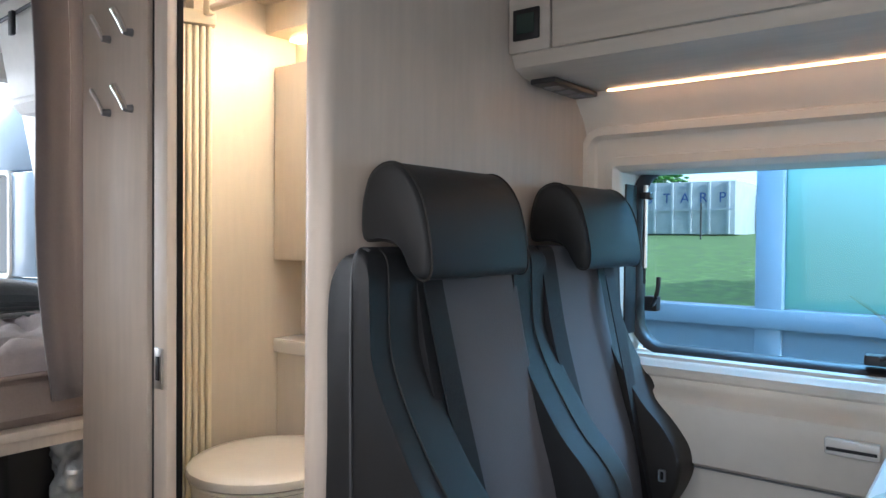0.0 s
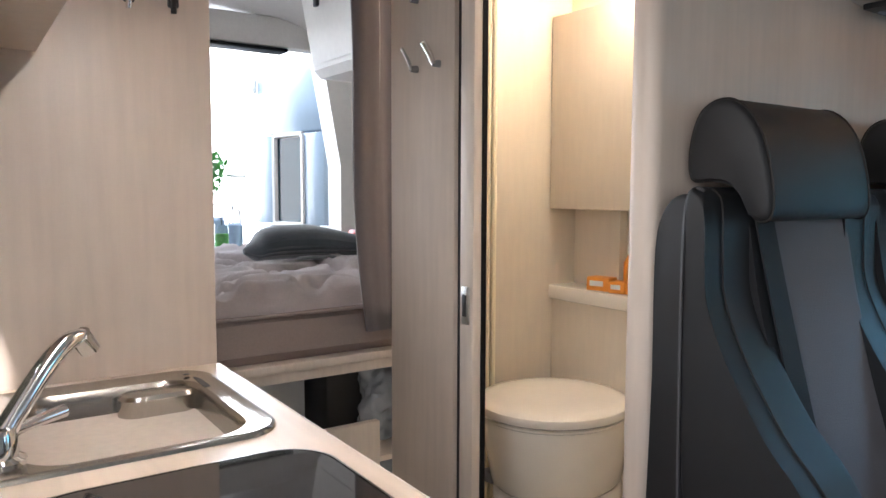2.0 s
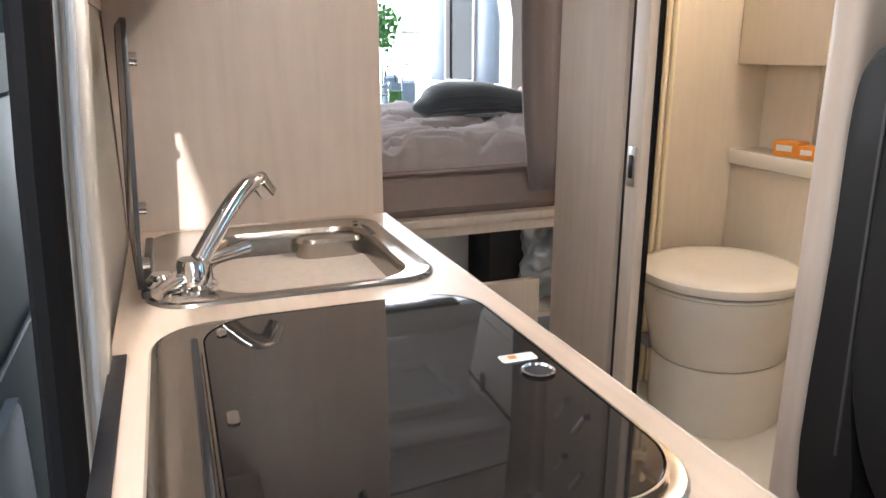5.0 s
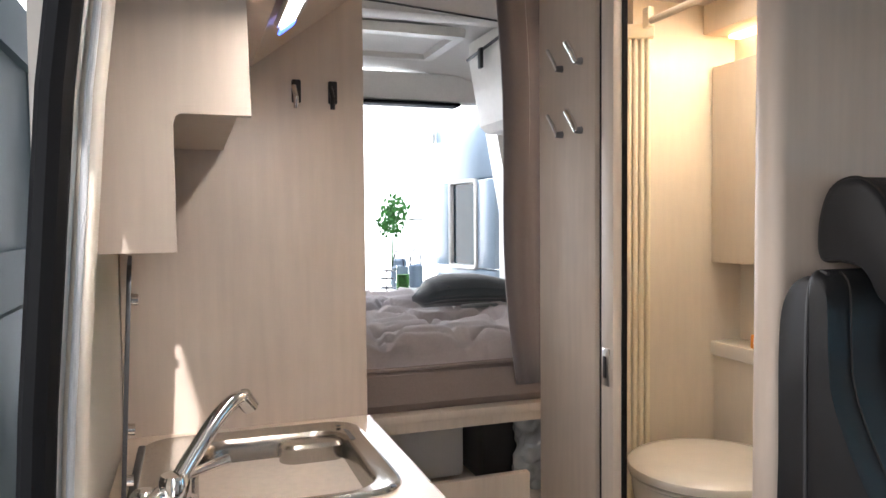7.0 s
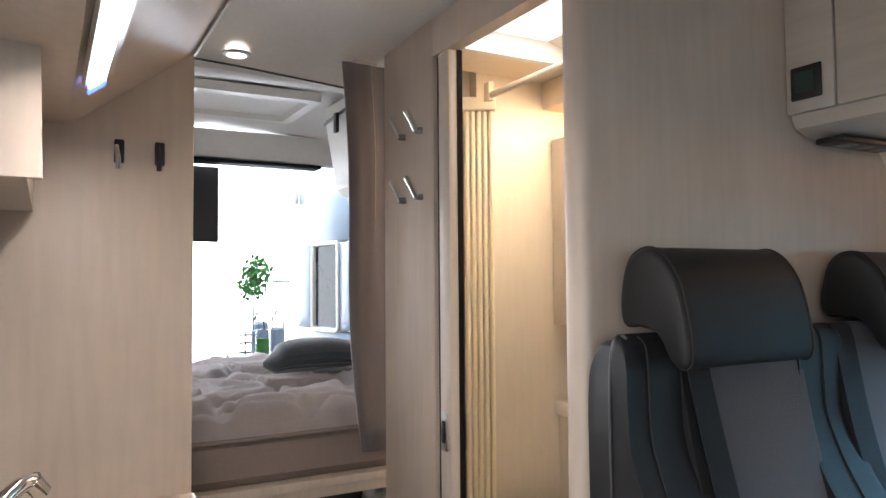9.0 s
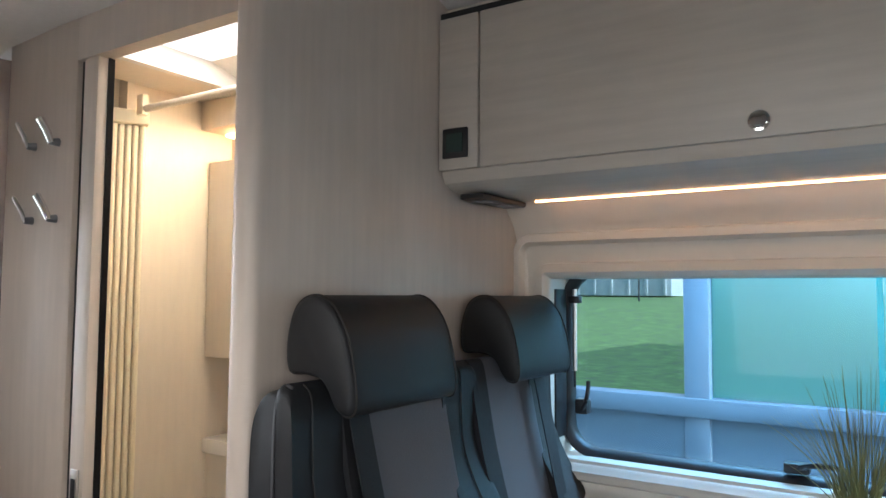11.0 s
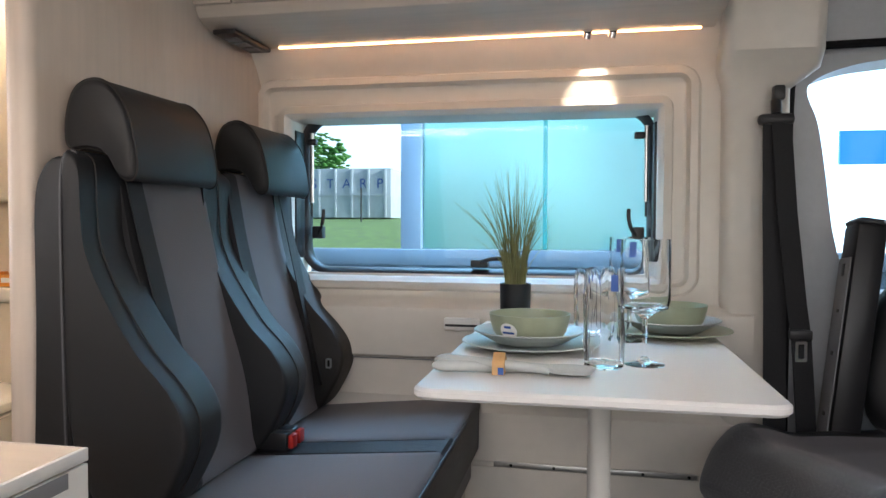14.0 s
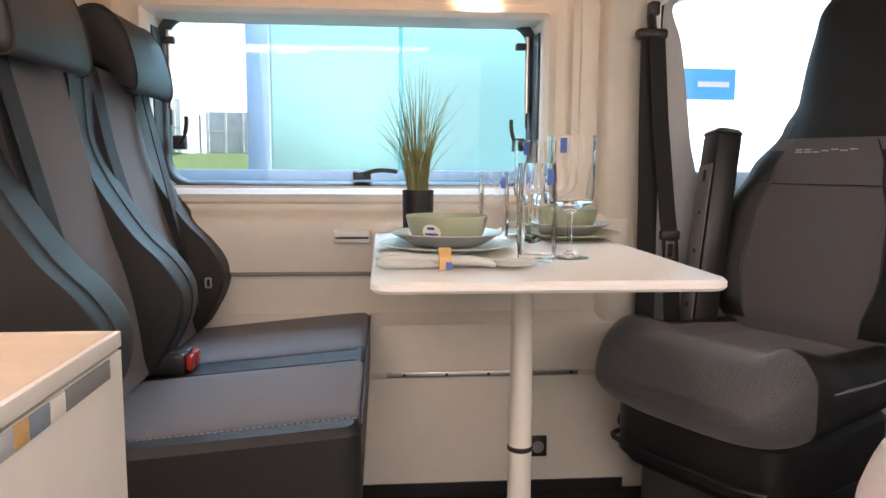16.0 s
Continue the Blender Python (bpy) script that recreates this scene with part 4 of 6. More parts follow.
# ---- the window ----
win = tagged(part("window_1", frame_y((-0.6715, 0.3375, 0.8205, 1.290), 0.085, [(0.0, 1.752), (0.0, 1.795), (0.020, 1.795), (0.022, 1.785), (0.018, 1.768), (0.008, 1.756)]), "black"),
             "black-framed hinged acrylic camper window, closed", "window", kind="structure")
p = part("pane", slab_y((-0.655, 0.325, 0.832, 1.275), 0.072, 1.784, 1.788), "pane", win, "clear bluish acrylic pane")
p.visible_shadow = False
for x in (-0.6705, 0.3255):
    part("side_gasket", box((x, 1.690, 0.87), (x + 0.011, 1.755, 1.235), 0.003), "black", win)
for x, s in ((-0.632, 1), (0.302, -1)):
    strut = part("gas_strut", tube([(x - 0.010 * s, 1.765, 1.235), (x - 0.010 * s, 1.765, 1.03)], 0.006), "alu", win, "silver window stay")
    part("strut_end", tube([(x - 0.010 * s, 1.765, 1.03), (x - 0.010 * s, 1.765, 0.99)], 0.003), "black", strut)
    part("strut_bracket", box((x - 0.022, 1.755, 1.20), (x + 0.006, 1.776, 1.218), 0.003), "black", strut)
    bm = box((x - 0.006, 1.752, 0.925), (x + 0.026 * s, 1.783, 0.962), 0.004) if s > 0 else box((x - 0.026, 1.752, 0.925), (x + 0.006, 1.783, 0.962), 0.004)
    tube(smooth_loop([Vector(q) for q in ((x + 0.018 * s, 1.745, 0.94), (x + 0.030 * s, 1.735, 0.96), (x + 0.036 * s, 1.735, 0.985), (x + 0.036 * s, 1.738, 1.01))], 4, False), 0.0055, 8, bm)
    part("latch", bm, "black", win, "black swivel latch")
bm = box((-0.165, 1.752, 0.846), (-0.115, 1.783, 0.868), 0.004)
tube(smooth_loop([Vector(q) for q in ((-0.135, 1.745, 0.862), (-0.10, 1.738, 0.872), (-0.06, 1.738, 0.871), (-0.045, 1.74, 0.868))], 4, False), 0.006, 8, bm)
part("latch", bm, "black", win, "black swivel latch")

# ---- the overhead locker ----
lock = thing("overhead_locker", "grey oak overhead locker with a chrome push lock", "locker")
CX0, CX1, CY = -0.755, 0.45, 1.322
bm = prism_x([(CY, 1.474), (CY + 0.01, 1.456), (CY + 0.04, 1.444), (CY + 0.09, 1.439), (1.575, 1.440), (1.575, 1.83), (CY, 1.83)], CX0, CX1)
part("body", bm, "wood_cab", lock)
flap = part("flap", box((-0.655, CY - 0.016, 1.480), (CX1 - 0.03, CY - 0.002, 1.806), 0.003), "wood_cab", lock)
part("end_panel", box((CX0, CY - 0.016, 1.480), (-0.659, CY - 0.002, 1.806), 0.003), "wood_cab", lock)
part("top_gap", box((CX0, CY - 0.010, 1.808), (CX1, CY + 0.01, 1.82)), "black", lock)
bm = move(lathe([(0.0175, 0.0), (0.0185, 0.003), (0.017, 0.006), (0.013, 0.0065), (0.0125, 0.010), (0.0005, 0.0105)], 28), Matrix.Translation((-0.124, CY - 0.016, 1.507)) @ Matrix.Rotation(radians(90), 4, "X"))
part("push_lock", bm, "chrome", flap, "chrome push lock")
part("led_strip", box((-0.655, 1.564, 1.4355), (0.42, 1.571, 1.4395)), "led", lock, "warm glowing light strip")
disp = thing("control_display", "small black control display on the locker", "control panel")
bez = part("bezel", box((-0.742, CY - 0.022, 1.503), (-0.680, CY - 0.0165, 1.566), 0.003), "black", disp)
part("screen", box((-0.731, CY - 0.0235, 1.515), (-0.691, CY - 0.0222, 1.555)), "lcd", bez, "dim green display")
sw = thing("usb_panel", "dark socket panel under the locker", "socket panel")
part("plate", box((-0.735, 1.36, 1.424), (-0.675, 1.56, 1.4365), 0.004), "black", sw)
for yy in (1.41, 1.46, 1.51):
    part("socket", box((-0.722, yy - 0.016, 1.4215), (-0.688, yy + 0.016, 1.4238)), "grey", sw)
for x in (0.155, 0.215):
    spot = thing("reading_spot", "small chrome reading spot under the locker", "spot lamp", "reading spots")
    part("base", tube([(x, 1.548, 1.4395), (x, 1.548, 1.432)], 0.011, 16), "chrome", spot)
    part("head", tube([(x, 1.548, 1.432), (x - 0.003, 1.552, 1.420)], [0.009, 0.010], 16), "chrome", spot)


# ---- the kitchen ----
setting("partition_kitchen", box((-1.40, -0.143, 0.0), (-1.362, 0.322, 1.90), 0.004), "wood", "tall pale oak laminate partition beside the sink", "partition")
unit = thing("kitchen_unit", "cream kitchen unit with a pale oak worktop edge", "cabinet")
part("body", box((-1.360, -0.120, 0.0), (-0.305, 0.305, 0.722)), "edge", unit)
end = part("end_panel", box((-0.304, -0.125, 0.0), (-0.2867, 0.318, 0.7215), 0.001), "white", unit, "white end panel")
cover = part("end_cover", box((-0.2863, -0.130, 0.03), (-0.2815, 0.3255, 0.7465), 0.0015), "white", unit, "white end cover with grip slots")
for y0, y1, kind in ((0.226, 0.298, "grey"), (0.205, 0.2255, "white"), (0.180, 0.2045, "frame_blue"), (0.163, 0.1795, "kraft"), (0.060, 0.1625, "doorgrey")):
    part("grip_slot", box((-0.2813, y0, 0.7320), (-0.2800, y1, 0.7460), 0.0005), kind, cover)
for k in range(3):
    x0 = -1.355 + k * 0.35
    part("front", box((x0, 0.306, 0.05), (x0 + 0.345, 0.317, 0.715), 0.002), "wood", unit)
part("back_slot", box((-0.800, -0.1375, 0.7602), (-0.300, -0.1210, 0.7625), 0.0008), "black", unit, "black gap along the wall side")

SX0, SX1, SY0, SY1 = -1.325, -0.925, -0.108, 0.285
HX0, HX1, HY0, HY1 = -0.862, -0.372, -0.100, 0.292
top = thing("worktop", "pale oak laminate worktop with a cream front edge", "worktop")
outer = [(-1.3615, -0.138), (-0.288, -0.138), (-0.288, 0.322), (-1.3615, 0.322)]
bm = box((-1.3615, -0.138, 0.724), (SX0 + 0.015, 0.3225, 0.760))
box((SX1 - 0.015, -0.138, 0.724), (HX0 + 0.02, 0.3225, 0.760), bm=bm)
box((HX1 - 0.02, -0.138, 0.724), (-0.287, 0.3225, 0.760), bm=bm)
for x0, x1, y0, y1 in ((SX0 + 0.015, SX1 - 0.015, SY0 + 0.02, SY1 - 0.02), (HX0 + 0.02, HX1 - 0.02, HY0 + 0.02, HY1 - 0.02)):
    box((x0, -0.138, 0.724), (x1, y0, 0.760), bm=bm)
    box((x0, y1, 0.724), (x1, 0.3225, 0.760), bm=bm)
bmesh.ops.remove_doubles(bm, verts=bm.verts, dist=0.0003)
part("slab", bm, "wood_h", top)
part("front_edge", box((-1.361, 0.323, 0.725), (-0.287, 0.3255, 0.7605), 0.001), "edge", top, "cream front edge band")
part("end_edge", box((-0.2865, -0.138, 0.7485), (-0.2812, 0.3255, 0.7605), 0.001), "white", top, "white end edge band")

sink = thing("sink", "stainless steel inset sink with a raised rim", "sink")
loops = []
for inset, z in ((0.0, 0.7605), (0.002, 0.7650), (0.007, 0.7665), (0.012, 0.7645), (0.020, 0.7625)):
    loops.append([(p[0], p[1], z) for p in rrect(SX0, SX1, SY0, SY1, 0.06, 8, inset)])
for d, r, z in ((0.0, 0.06, 0.7615), (0.004, 0.06, 0.757), (0.007, 0.06, 0.745), (0.013, 0.058, 0.70), (0.020, 0.055, 0.655), (0.028, 0.055, 0.632), (0.044, 0.05, 0.617), (0.068, 0.045, 0.610), (0.10, 0.03, 0.607)):
    loops.append([(p[0], p[1], z) for p in rrect(SX0 + 0.045 + d, SX1 - 0.030 - d, SY0 + 0.085 + d, SY1 - 0.032 - d, r, 8)])
rim = part("rim", loft(loops[:6], (False, False)), "steel", sink)
basin = part("basin", loft(loops[5:], (False, True)), "basin", sink)
part("drain", lathe([(0.032, 0.0), (0.034, 0.003), (0.026, 0.004), (0.024, 0.001), (0.002, 0.001)], 24, (-1.11, 0.11, 0.6075)), "chrome", basin)
part("soap_ledge", slab_z((-1.279, -1.218, 0.128, 0.250), 0.029, 0.700, 0.7545, 0.006), "steel", basin)
part("overflow", slab_z((-1.275, -1.20, 0.252, 0.262), 0.004, 0.7608, 0.7622), "black", basin)
for x, y in ((-0.942, 0.262), (-1.285, 0.245), (-0.945, -0.085)):
    part("screw_hole", lathe([(0.005, 0), (0.005, 0.001)], 12, (x, y, 0.7655)), "black", sink)

tap = thing("tap", "chrome folding mixer tap with a slanted spout", "tap")
TX, TY = -0.985, -0.045
part("base", lathe([(0.030, 0.0), (0.030, 0.006), (0.022, 0.010), (0.021, 0.035), (0.018, 0.042), (0.001, 0.044)], 28, (TX, TY, 0.766)), "chrome", tap)
pts = smooth_loop([Vector(p) for p in ((TX, TY, 0.79), (TX - 0.022, TY + 0.030, 0.832), (TX - 0.046, TY + 0.062, 0.872), (TX - 0.064, TY + 0.086, 0.890), (TX - 0.078, TY + 0.102, 0.890))], 5, False)
spout = part("spout", tube(pts, [0.0135 - 0.0025 * i / (len(pts) - 1) for i in range(len(pts))], 18), "chrome", tap)
part("aerator", tube([(TX - 0.074, TY + 0.098, 0.893), (TX - 0.086, TY + 0.112, 0.872)], [0.0145, 0.0135], 18), "chrome", spout)
part("lever", tube([(TX - 0.015, TY + 0.02, 0.80), (TX - 0.045, TY + 0.075, 0.806)], [0.006, 0.0085], 12), "chrome", tap)
part("knob", lathe([(0.016, 0.0), (0.018, 0.004), (0.018, 0.022), (0.012, 0.028), (0.001, 0.029)], 24, (TX + 0.015, TY - 0.040, 0.768)), "chrome", tap)
part("side_valve", tube([(TX + 0.01, TY - 0.02, 0.785), (TX + 0.055, TY - 0.045, 0.782)], [0.011, 0.008], 14), "chrome", tap)

lid = thing("glass_cover", "raised glass sink cover leaning over the wall side", "glass cover")
LEAN = Matrix.Translation((-0.94, -0.108, 0.778)) @ Matrix.Rotation(radians(4.2), 4, "Z") @ Matrix.Rotation(radians(-2.6), 4, "X") @ Matrix.Translation((0.94, 0, -0.778))
ob = part("cover_pane", move(slab_y((-1.300, -0.940, 0.780, 1.105), 0.03, -0.0022, 0.0022), LEAN), "lidpane", lid)
ob.visible_shadow = False
part("cover_edge", move(frame_y((-1.301, -0.939, 0.779, 1.106), 0.03, [(0.0, -0.003), (0.0, 0.003), (0.0022, 0.003), (0.0022, -0.003)]), LEAN), "black", lid)
for zz in (0.815, 0.885, 1.06):
    part("cover_stud", move(tube([(-0.958, 0.003, zz), (-0.958, 0.012, zz)], 0.008, 14), LEAN), "chrome", lid)
part("hinge_bar", box((-1.25, -0.110, 0.7665), (-0.96, -0.098, 0.7775), 0.003), "black", lid)

hob = thing("hob", "built-in hob under a closed smoked glass lid", "hob")
part("tray", loft([[(p[0], p[1], z) for p in rrect(HX0, HX1, HY0, HY1, 0.07, 8, i)] for i, z in ((0.0, 0.7605), (0.003, 0.7645), (0.012, 0.7660), (0.020, 0.7640), (0.030, 0.7625))], (False, True)), "steel", hob, "stainless steel tray")
hob_lid = part("glass_lid", slab_z((HX0 + 0.022, HX1 - 0.016, HY0 + 0.055, HY1 - 0.014), 0.065, 0.7665, 0.7715, 0.0015, 8), "darkglass", hob, "dark reflecting glass lid")
part("lid_trim", loft([[(p[0], p[1], z) for p in rrect(HX0 + 0.0195, HX1 - 0.0135, HY0 + 0.0525, HY1 - 0.0115, 0.066, 8, i)] for i, z in ((0, 0.7655), (0, 0.772), (0.0022, 0.772), (0.0022, 0.7655), (0, 0.7655))], (False, False)), "steel", hob)
ring_ = part("finger_ring", lathe([(0.0145, 0.0), (0.0165, 0.002), (0.0140, 0.0025), (0.0130, 0.0)], 26, (-0.590, 0.252, 0.772), (False, False)), "chrome", hob_lid)
part("finger_hole", lathe([(0.0135, 0.0), (0.0135, 0.0005)], 26, (-0.590, 0.252, 0.7719)), "black", ring_)
bm = move(slab_z((-0.019, 0.019, -0.0085, 0.0085), 0.003, 0.0, 0.0008), Matrix.Translation((-0.624, 0.247, 0.7722)) @ Matrix.Rotation(radians(88), 4, "Z"))
part("sticker", bm, "paper", hob_lid, "white sticker with a yellow patch")
bm = move(box((-0.010, -0.003, 0.0), (-0.002, 0.004, 0.0005)), Matrix.Translation((-0.624, 0.247, 0.7732)) @ Matrix.Rotation(radians(88), 4, "Z"))
part("sticker_patch", bm, "orange", hob_lid)
for x, y in ((-0.80, -0.025), (-0.60, -0.03)):
    part("lid_stop", slab_z((x - 0.012, x + 0.012, y - 0.005, y + 0.005), 0.004, 0.7722, 0.7732), "steel", hob_lid)
part("lid_hinge", box((-0.80, HY0 + 0.043, 0.7640), (-0.44, HY0 + 0.050, 0.7700), 0.002), "black", hob)

# overhead kitchen locker with its stepped end panel
klock = thing("kitchen_locker", "pale oak overhead kitchen locker with a stepped end", "locker")
END = [(-0.142, 1.124), (-0.033, 1.124), (-0.034, 1.288), (-0.031, 1.2965), (-0.024, 1.300), (0.062, 1.300), (0.058, 1.468), (-0.142, 1.56)]
part("end_panel", prism_x(END, -0.905, -0.888), "wood", klock)
part("shelf", box((-1.361, -0.140, 1.20), (-0.906, -0.045, 1.214)), "wood", klock)
part("shelf_back", box((-1.361, -0.1425, 1.13), (-0.906, -0.1405, 1.46)), "wood", klock)
part("base", prism_x([(-0.142, 1.300), (0.045, 1.300), (0.045, 1.318), (-0.142, 1.318)], -1.361, -0.906), "wood", klock)
part("front", box((-1.361, 0.030, 1.319), (-0.906, 0.045, 1.455)), "wood", klock)
bm = prism_x([(-0.142, 1.475), (0.10, 1.462), (0.325, 1.632), (0.325, 1.80), (-0.142, 1.80)], -1.3615, 0.60)
part("upper_box", bm, "wood", klock)
part("lower_edge", prism_x([(0.318, 1.620), (0.3275, 1.628), (0.3275, 1.648), (0.318, 1.648)], -1.3615, 0.60), "white", klock)
part("light_rail", prism_x([(0.108, 1.4595), (0.112, 1.452), (0.150, 1.478), (0.146, 1.488)], -1.028, 0.2), "alu", klock)
part("led_strip", prism_x([(0.118, 1.4535), (0.1195, 1.4515), (0.140, 1.4675), (0.1385, 1.4695)], -1.03, 0.15), "led_w", klock, "white glowing light strip")
part("touch_switch", prism_x([(0.117, 1.4525), (0.1195, 1.4495), (0.142, 1.4670), (0.1395, 1.470)], -1.060, -1.031), "led_blue", klock, "blue lit touch switch")
for y, clip_kind in ((0.186, "chrome"), (0.258, "black")):
    hook = thing("towel_hook", "black and chrome towel clip on the oak partition", "hook", "towel hooks")
    part("plate", box((-1.361, y - 0.010, 1.396), (-1.350, y + 0.008, 1.441), 0.003), "black", hook)
    part("clip", tube([(-1.352, y - 0.006, 1.428), (-1.340, y - 0.004, 1.405), (-1.345, y - 0.003, 1.384)], 0.005), clip_kind, hook)
box_ = thing("catch", "black door catch above the kitchen locker", "catch")
part("housing", box((-0.80, -0.14, 1.49), (-0.74, -0.09, 1.53), 0.005), "black", box_)

# ---- the washroom ----
pleat = thing("folding_door", "ivory pleated folding door pushed to one side", "folding door")
STACK = Matrix.Translation((-1.700, 1.148, 0.0)) @ Matrix.Rotation(radians(62.5), 4, "Z")
for k in range(5):
    x = 0.0176 * k
    prof = [(x, 0.014), (x + 0.0015, 0.004), (x + 0.006, 0.0), (x + 0.011, 0.0), (x + 0.0155, 0.004), (x + 0.0170, 0.014), (x + 0.014, 0.018), (x + 0.003, 0.018)]
    part("slat", move(loft([[(px, py, z) for px, py in prof] for z in (0.105, 1.672)]), STACK), "pleat", pleat)
part("hinge_web", move(box((0.001, 0.0145, 0.106), (0.087, 0.0165, 1.671)), STACK), "pleat", pleat)
part("top_rail", move(box((-0.005, -0.012, 1.674), (0.094, 0.024, 1.712), 0.004), STACK), "pleat", pleat)
part("runner", box((-1.640, 1.180, 1.690), (-1.612, 1.200, 1.745), 0.003), "pleat", pleat)
rod = thing("curtain_rail", "ivory shower curtain rail under the washroom ceiling", "rail")
part("bar", tube([(-1.611, 1.19, 1.706), (-0.823, 1.19, 1.706)], 0.010), "bath", rod)
part("bracket", box((-1.00, 1.18, 1.716), (-0.98, 1.20, 1.79), 0.003), "bath", rod)
shelfbox = thing("washroom_box", "cream boxed shelf behind the toilet", "shelf")
part("panel", box((-1.719, 1.500, 0.101), (-0.824, 1.597, 0.740)), "bath", shelfbox)
part("shelf_top", box((-1.719, 1.482, 0.742), (-0.824, 1.597, 0.786), 0.006), "ceramic", shelfbox)
bcab = thing("washroom_cabinet", "cream hanging washroom cabinet with one door", "cabinet")
part("body", box((-1.719, 1.500, 1.027), (-0.824, 1.597, 1.62)), "bath", bcab)
part("door", box((-1.716, 1.482, 1.027), (-1.20, 1.499, 1.618), 0.004), "bath", bcab)
part("door", box((-1.196, 1.482, 1.027), (-0.826, 1.499, 1.618), 0.004), "bath", bcab)
part("lamp_strip", box((-1.69, 1.52, 1.700), (-0.86, 1.56, 1.710)), "led", bcab, "warm glowing lamp on the cabinet")
part("niche_post", box((-1.55, 1.565, 0.787), (-1.50, 1.597, 1.026)), "bath", bcab)
toilet = thing("toilet", "ivory cassette toilet with a closed lid", "toilet")
TC = (-1.455, 1.262)


def ring(rx, ry, z, n=40, back=0.0):
    out = []
    for k in range(n):
        a = 2 * math.pi * k / n
        out.append((TC[0] + rx * math.cos(a), TC[1] + ry * math.sin(a) + (back if math.sin(a) > 0 else 0.0) * math.sin(a), z))
    return out


part("base", loft([ring(0.150, 0.16, 0.101, back=0.06), ring(0.155, 0.165, 0.14, back=0.06), ring(0.155, 0.165, 0.275, back=0.06), ring(0.150, 0.16, 0.283, back=0.06)]), "ceramic", toilet)
part("bowl", loft([ring(0.150, 0.16, 0.285, back=0.06), ring(0.160, 0.17, 0.295, back=0.05), ring(0.175, 0.185, 0.37, back=0.04), ring(0.188, 0.20, 0.44, back=0.03), ring(0.190, 0.202, 0.470, back=0.03), ring(0.186, 0.198, 0.478, back=0.03)]), "ceramic", toilet)
part("seat_ring", loft([ring(0.190, 0.202, 0.479), ring(0.195, 0.207, 0.482), ring(0.195, 0.207, 0.487), ring(0.190, 0.202, 0.489)]), "ceramic", toilet)
part("lid", loft([ring(0.192, 0.204, 0.491), ring(0.200, 0.213, 0.496), ring(0.202, 0.215, 0.506), ring(0.199, 0.212, 0.516), ring(0.190, 0.202, 0.523), ring(0.165, 0.177, 0.5275), ring(0.11, 0.12, 0.530), ring(0.02, 0.02, 0.531)]), "ceramic", toilet)
part("lever", box((-1.575, 1.105, 0.282), (-1.525, 1.14, 0.315), 0.008), "grey", toilet, "grey valve lever")
part("hinge_block", box((-1.53, 1.46, 0.470), (-1.38, 1.498, 0.505), 0.008), "ceramic", toilet)
for x, w, d, h, kind, lab in ((-1.535, 0.038, 0.05, 0.040, "orange", "orange cardboard soap carton on the washroom shelf"), (-1.462, 0.026, 0.05, 0.034, "orange", "small orange carton beside the soap carton")):
    c = tagged(part("carton", move(box((-w, -d / 2, 0), (w, d / 2, h), 0.003), Matrix.Translation((x + 0.005, 1.525, 0.7865)) @ Matrix.Rotation(radians(12), 4, "Z")), kind), lab, "carton")
    part("carton_label", move(box((-w * 0.7, -d / 2 - 0.0008, h * 0.35), (w * 0.5, -d / 2 - 0.0002, h * 0.75)), Matrix.Translation((x + 0.005, 1.525, 0.7865)) @ Matrix.Rotation(radians(12), 4, "Z")), "paper", c)
bot = thing("bottle", "orange squeeze bottle with a white cap on the shelf", "bottle")
part("bottle_body", lathe([(0.020, 0), (0.022, 0.004), (0.022, 0.09), (0.012, 0.11), (0.010, 0.115)], 20, (-1.427, 1.535, 0.7865)), "orange", bot)
part("cap", lathe([(0.011, 0.116), (0.011, 0.14), (0.008, 0.143)], 16, (-1.427, 1.535, 0.7865)), "white", bot)
# coat hooks
for x in (-1.442, -1.537):
    for z in (1.555, 1.392):
        hk = thing("coat_hook", "brushed steel double coat hook on the oak wall", "hook", "coat hooks")
        part("peg", tube([(x + 0.010, 0.8675, z - 0.018), (x + 0.008, 0.850, z - 0.019)], [0.009, 0.007], 12), "grey", hk)
        part("blade", tube([(x + 0.010, 0.852, z - 0.022), (x + 0.002, 0.846, z + 0.002), (x - 0.010, 0.836, z + 0.030), (x - 0.011, 0.835, z + 0.032)], [0.0065, 0.008, 0.008, 0.005] if x > -1.5 else [0.004, 0.0045, 0.0045, 0.003], 12), "chrome" if x > -1.5 else "alu", hk)
latch = thing("door_latch", "steel recessed door pull on the washroom post", "door pull")
part("plate", box((-1.340, 0.8655, 0.782), (-1.312, 0.8705, 0.868), 0.002), "alu", latch)
part("recess", box((-1.333, 0.8635, 0.800), (-1.319, 0.8652, 0.850), 0.001), "black", latch)


# ---- the bedroom ----
bed = thing("bed", "transverse camper bed on a cream platform with taupe mattress", "bed")
part("platform", box((-3.25, -0.115, 0.618), (-1.740, 1.59, 0.642), 0.004), "edge", bed, "cream bed board")
part("mattress", slab_z((-3.24, -1.752, -0.112, 1.585), 0.05, 0.644, 0.775, 0.025), "mattress", bed, "taupe mattress")
part("support", box((-1.775, -0.115, 0.590), (-1.752, 1.59, 0.617)), "edge", bed)
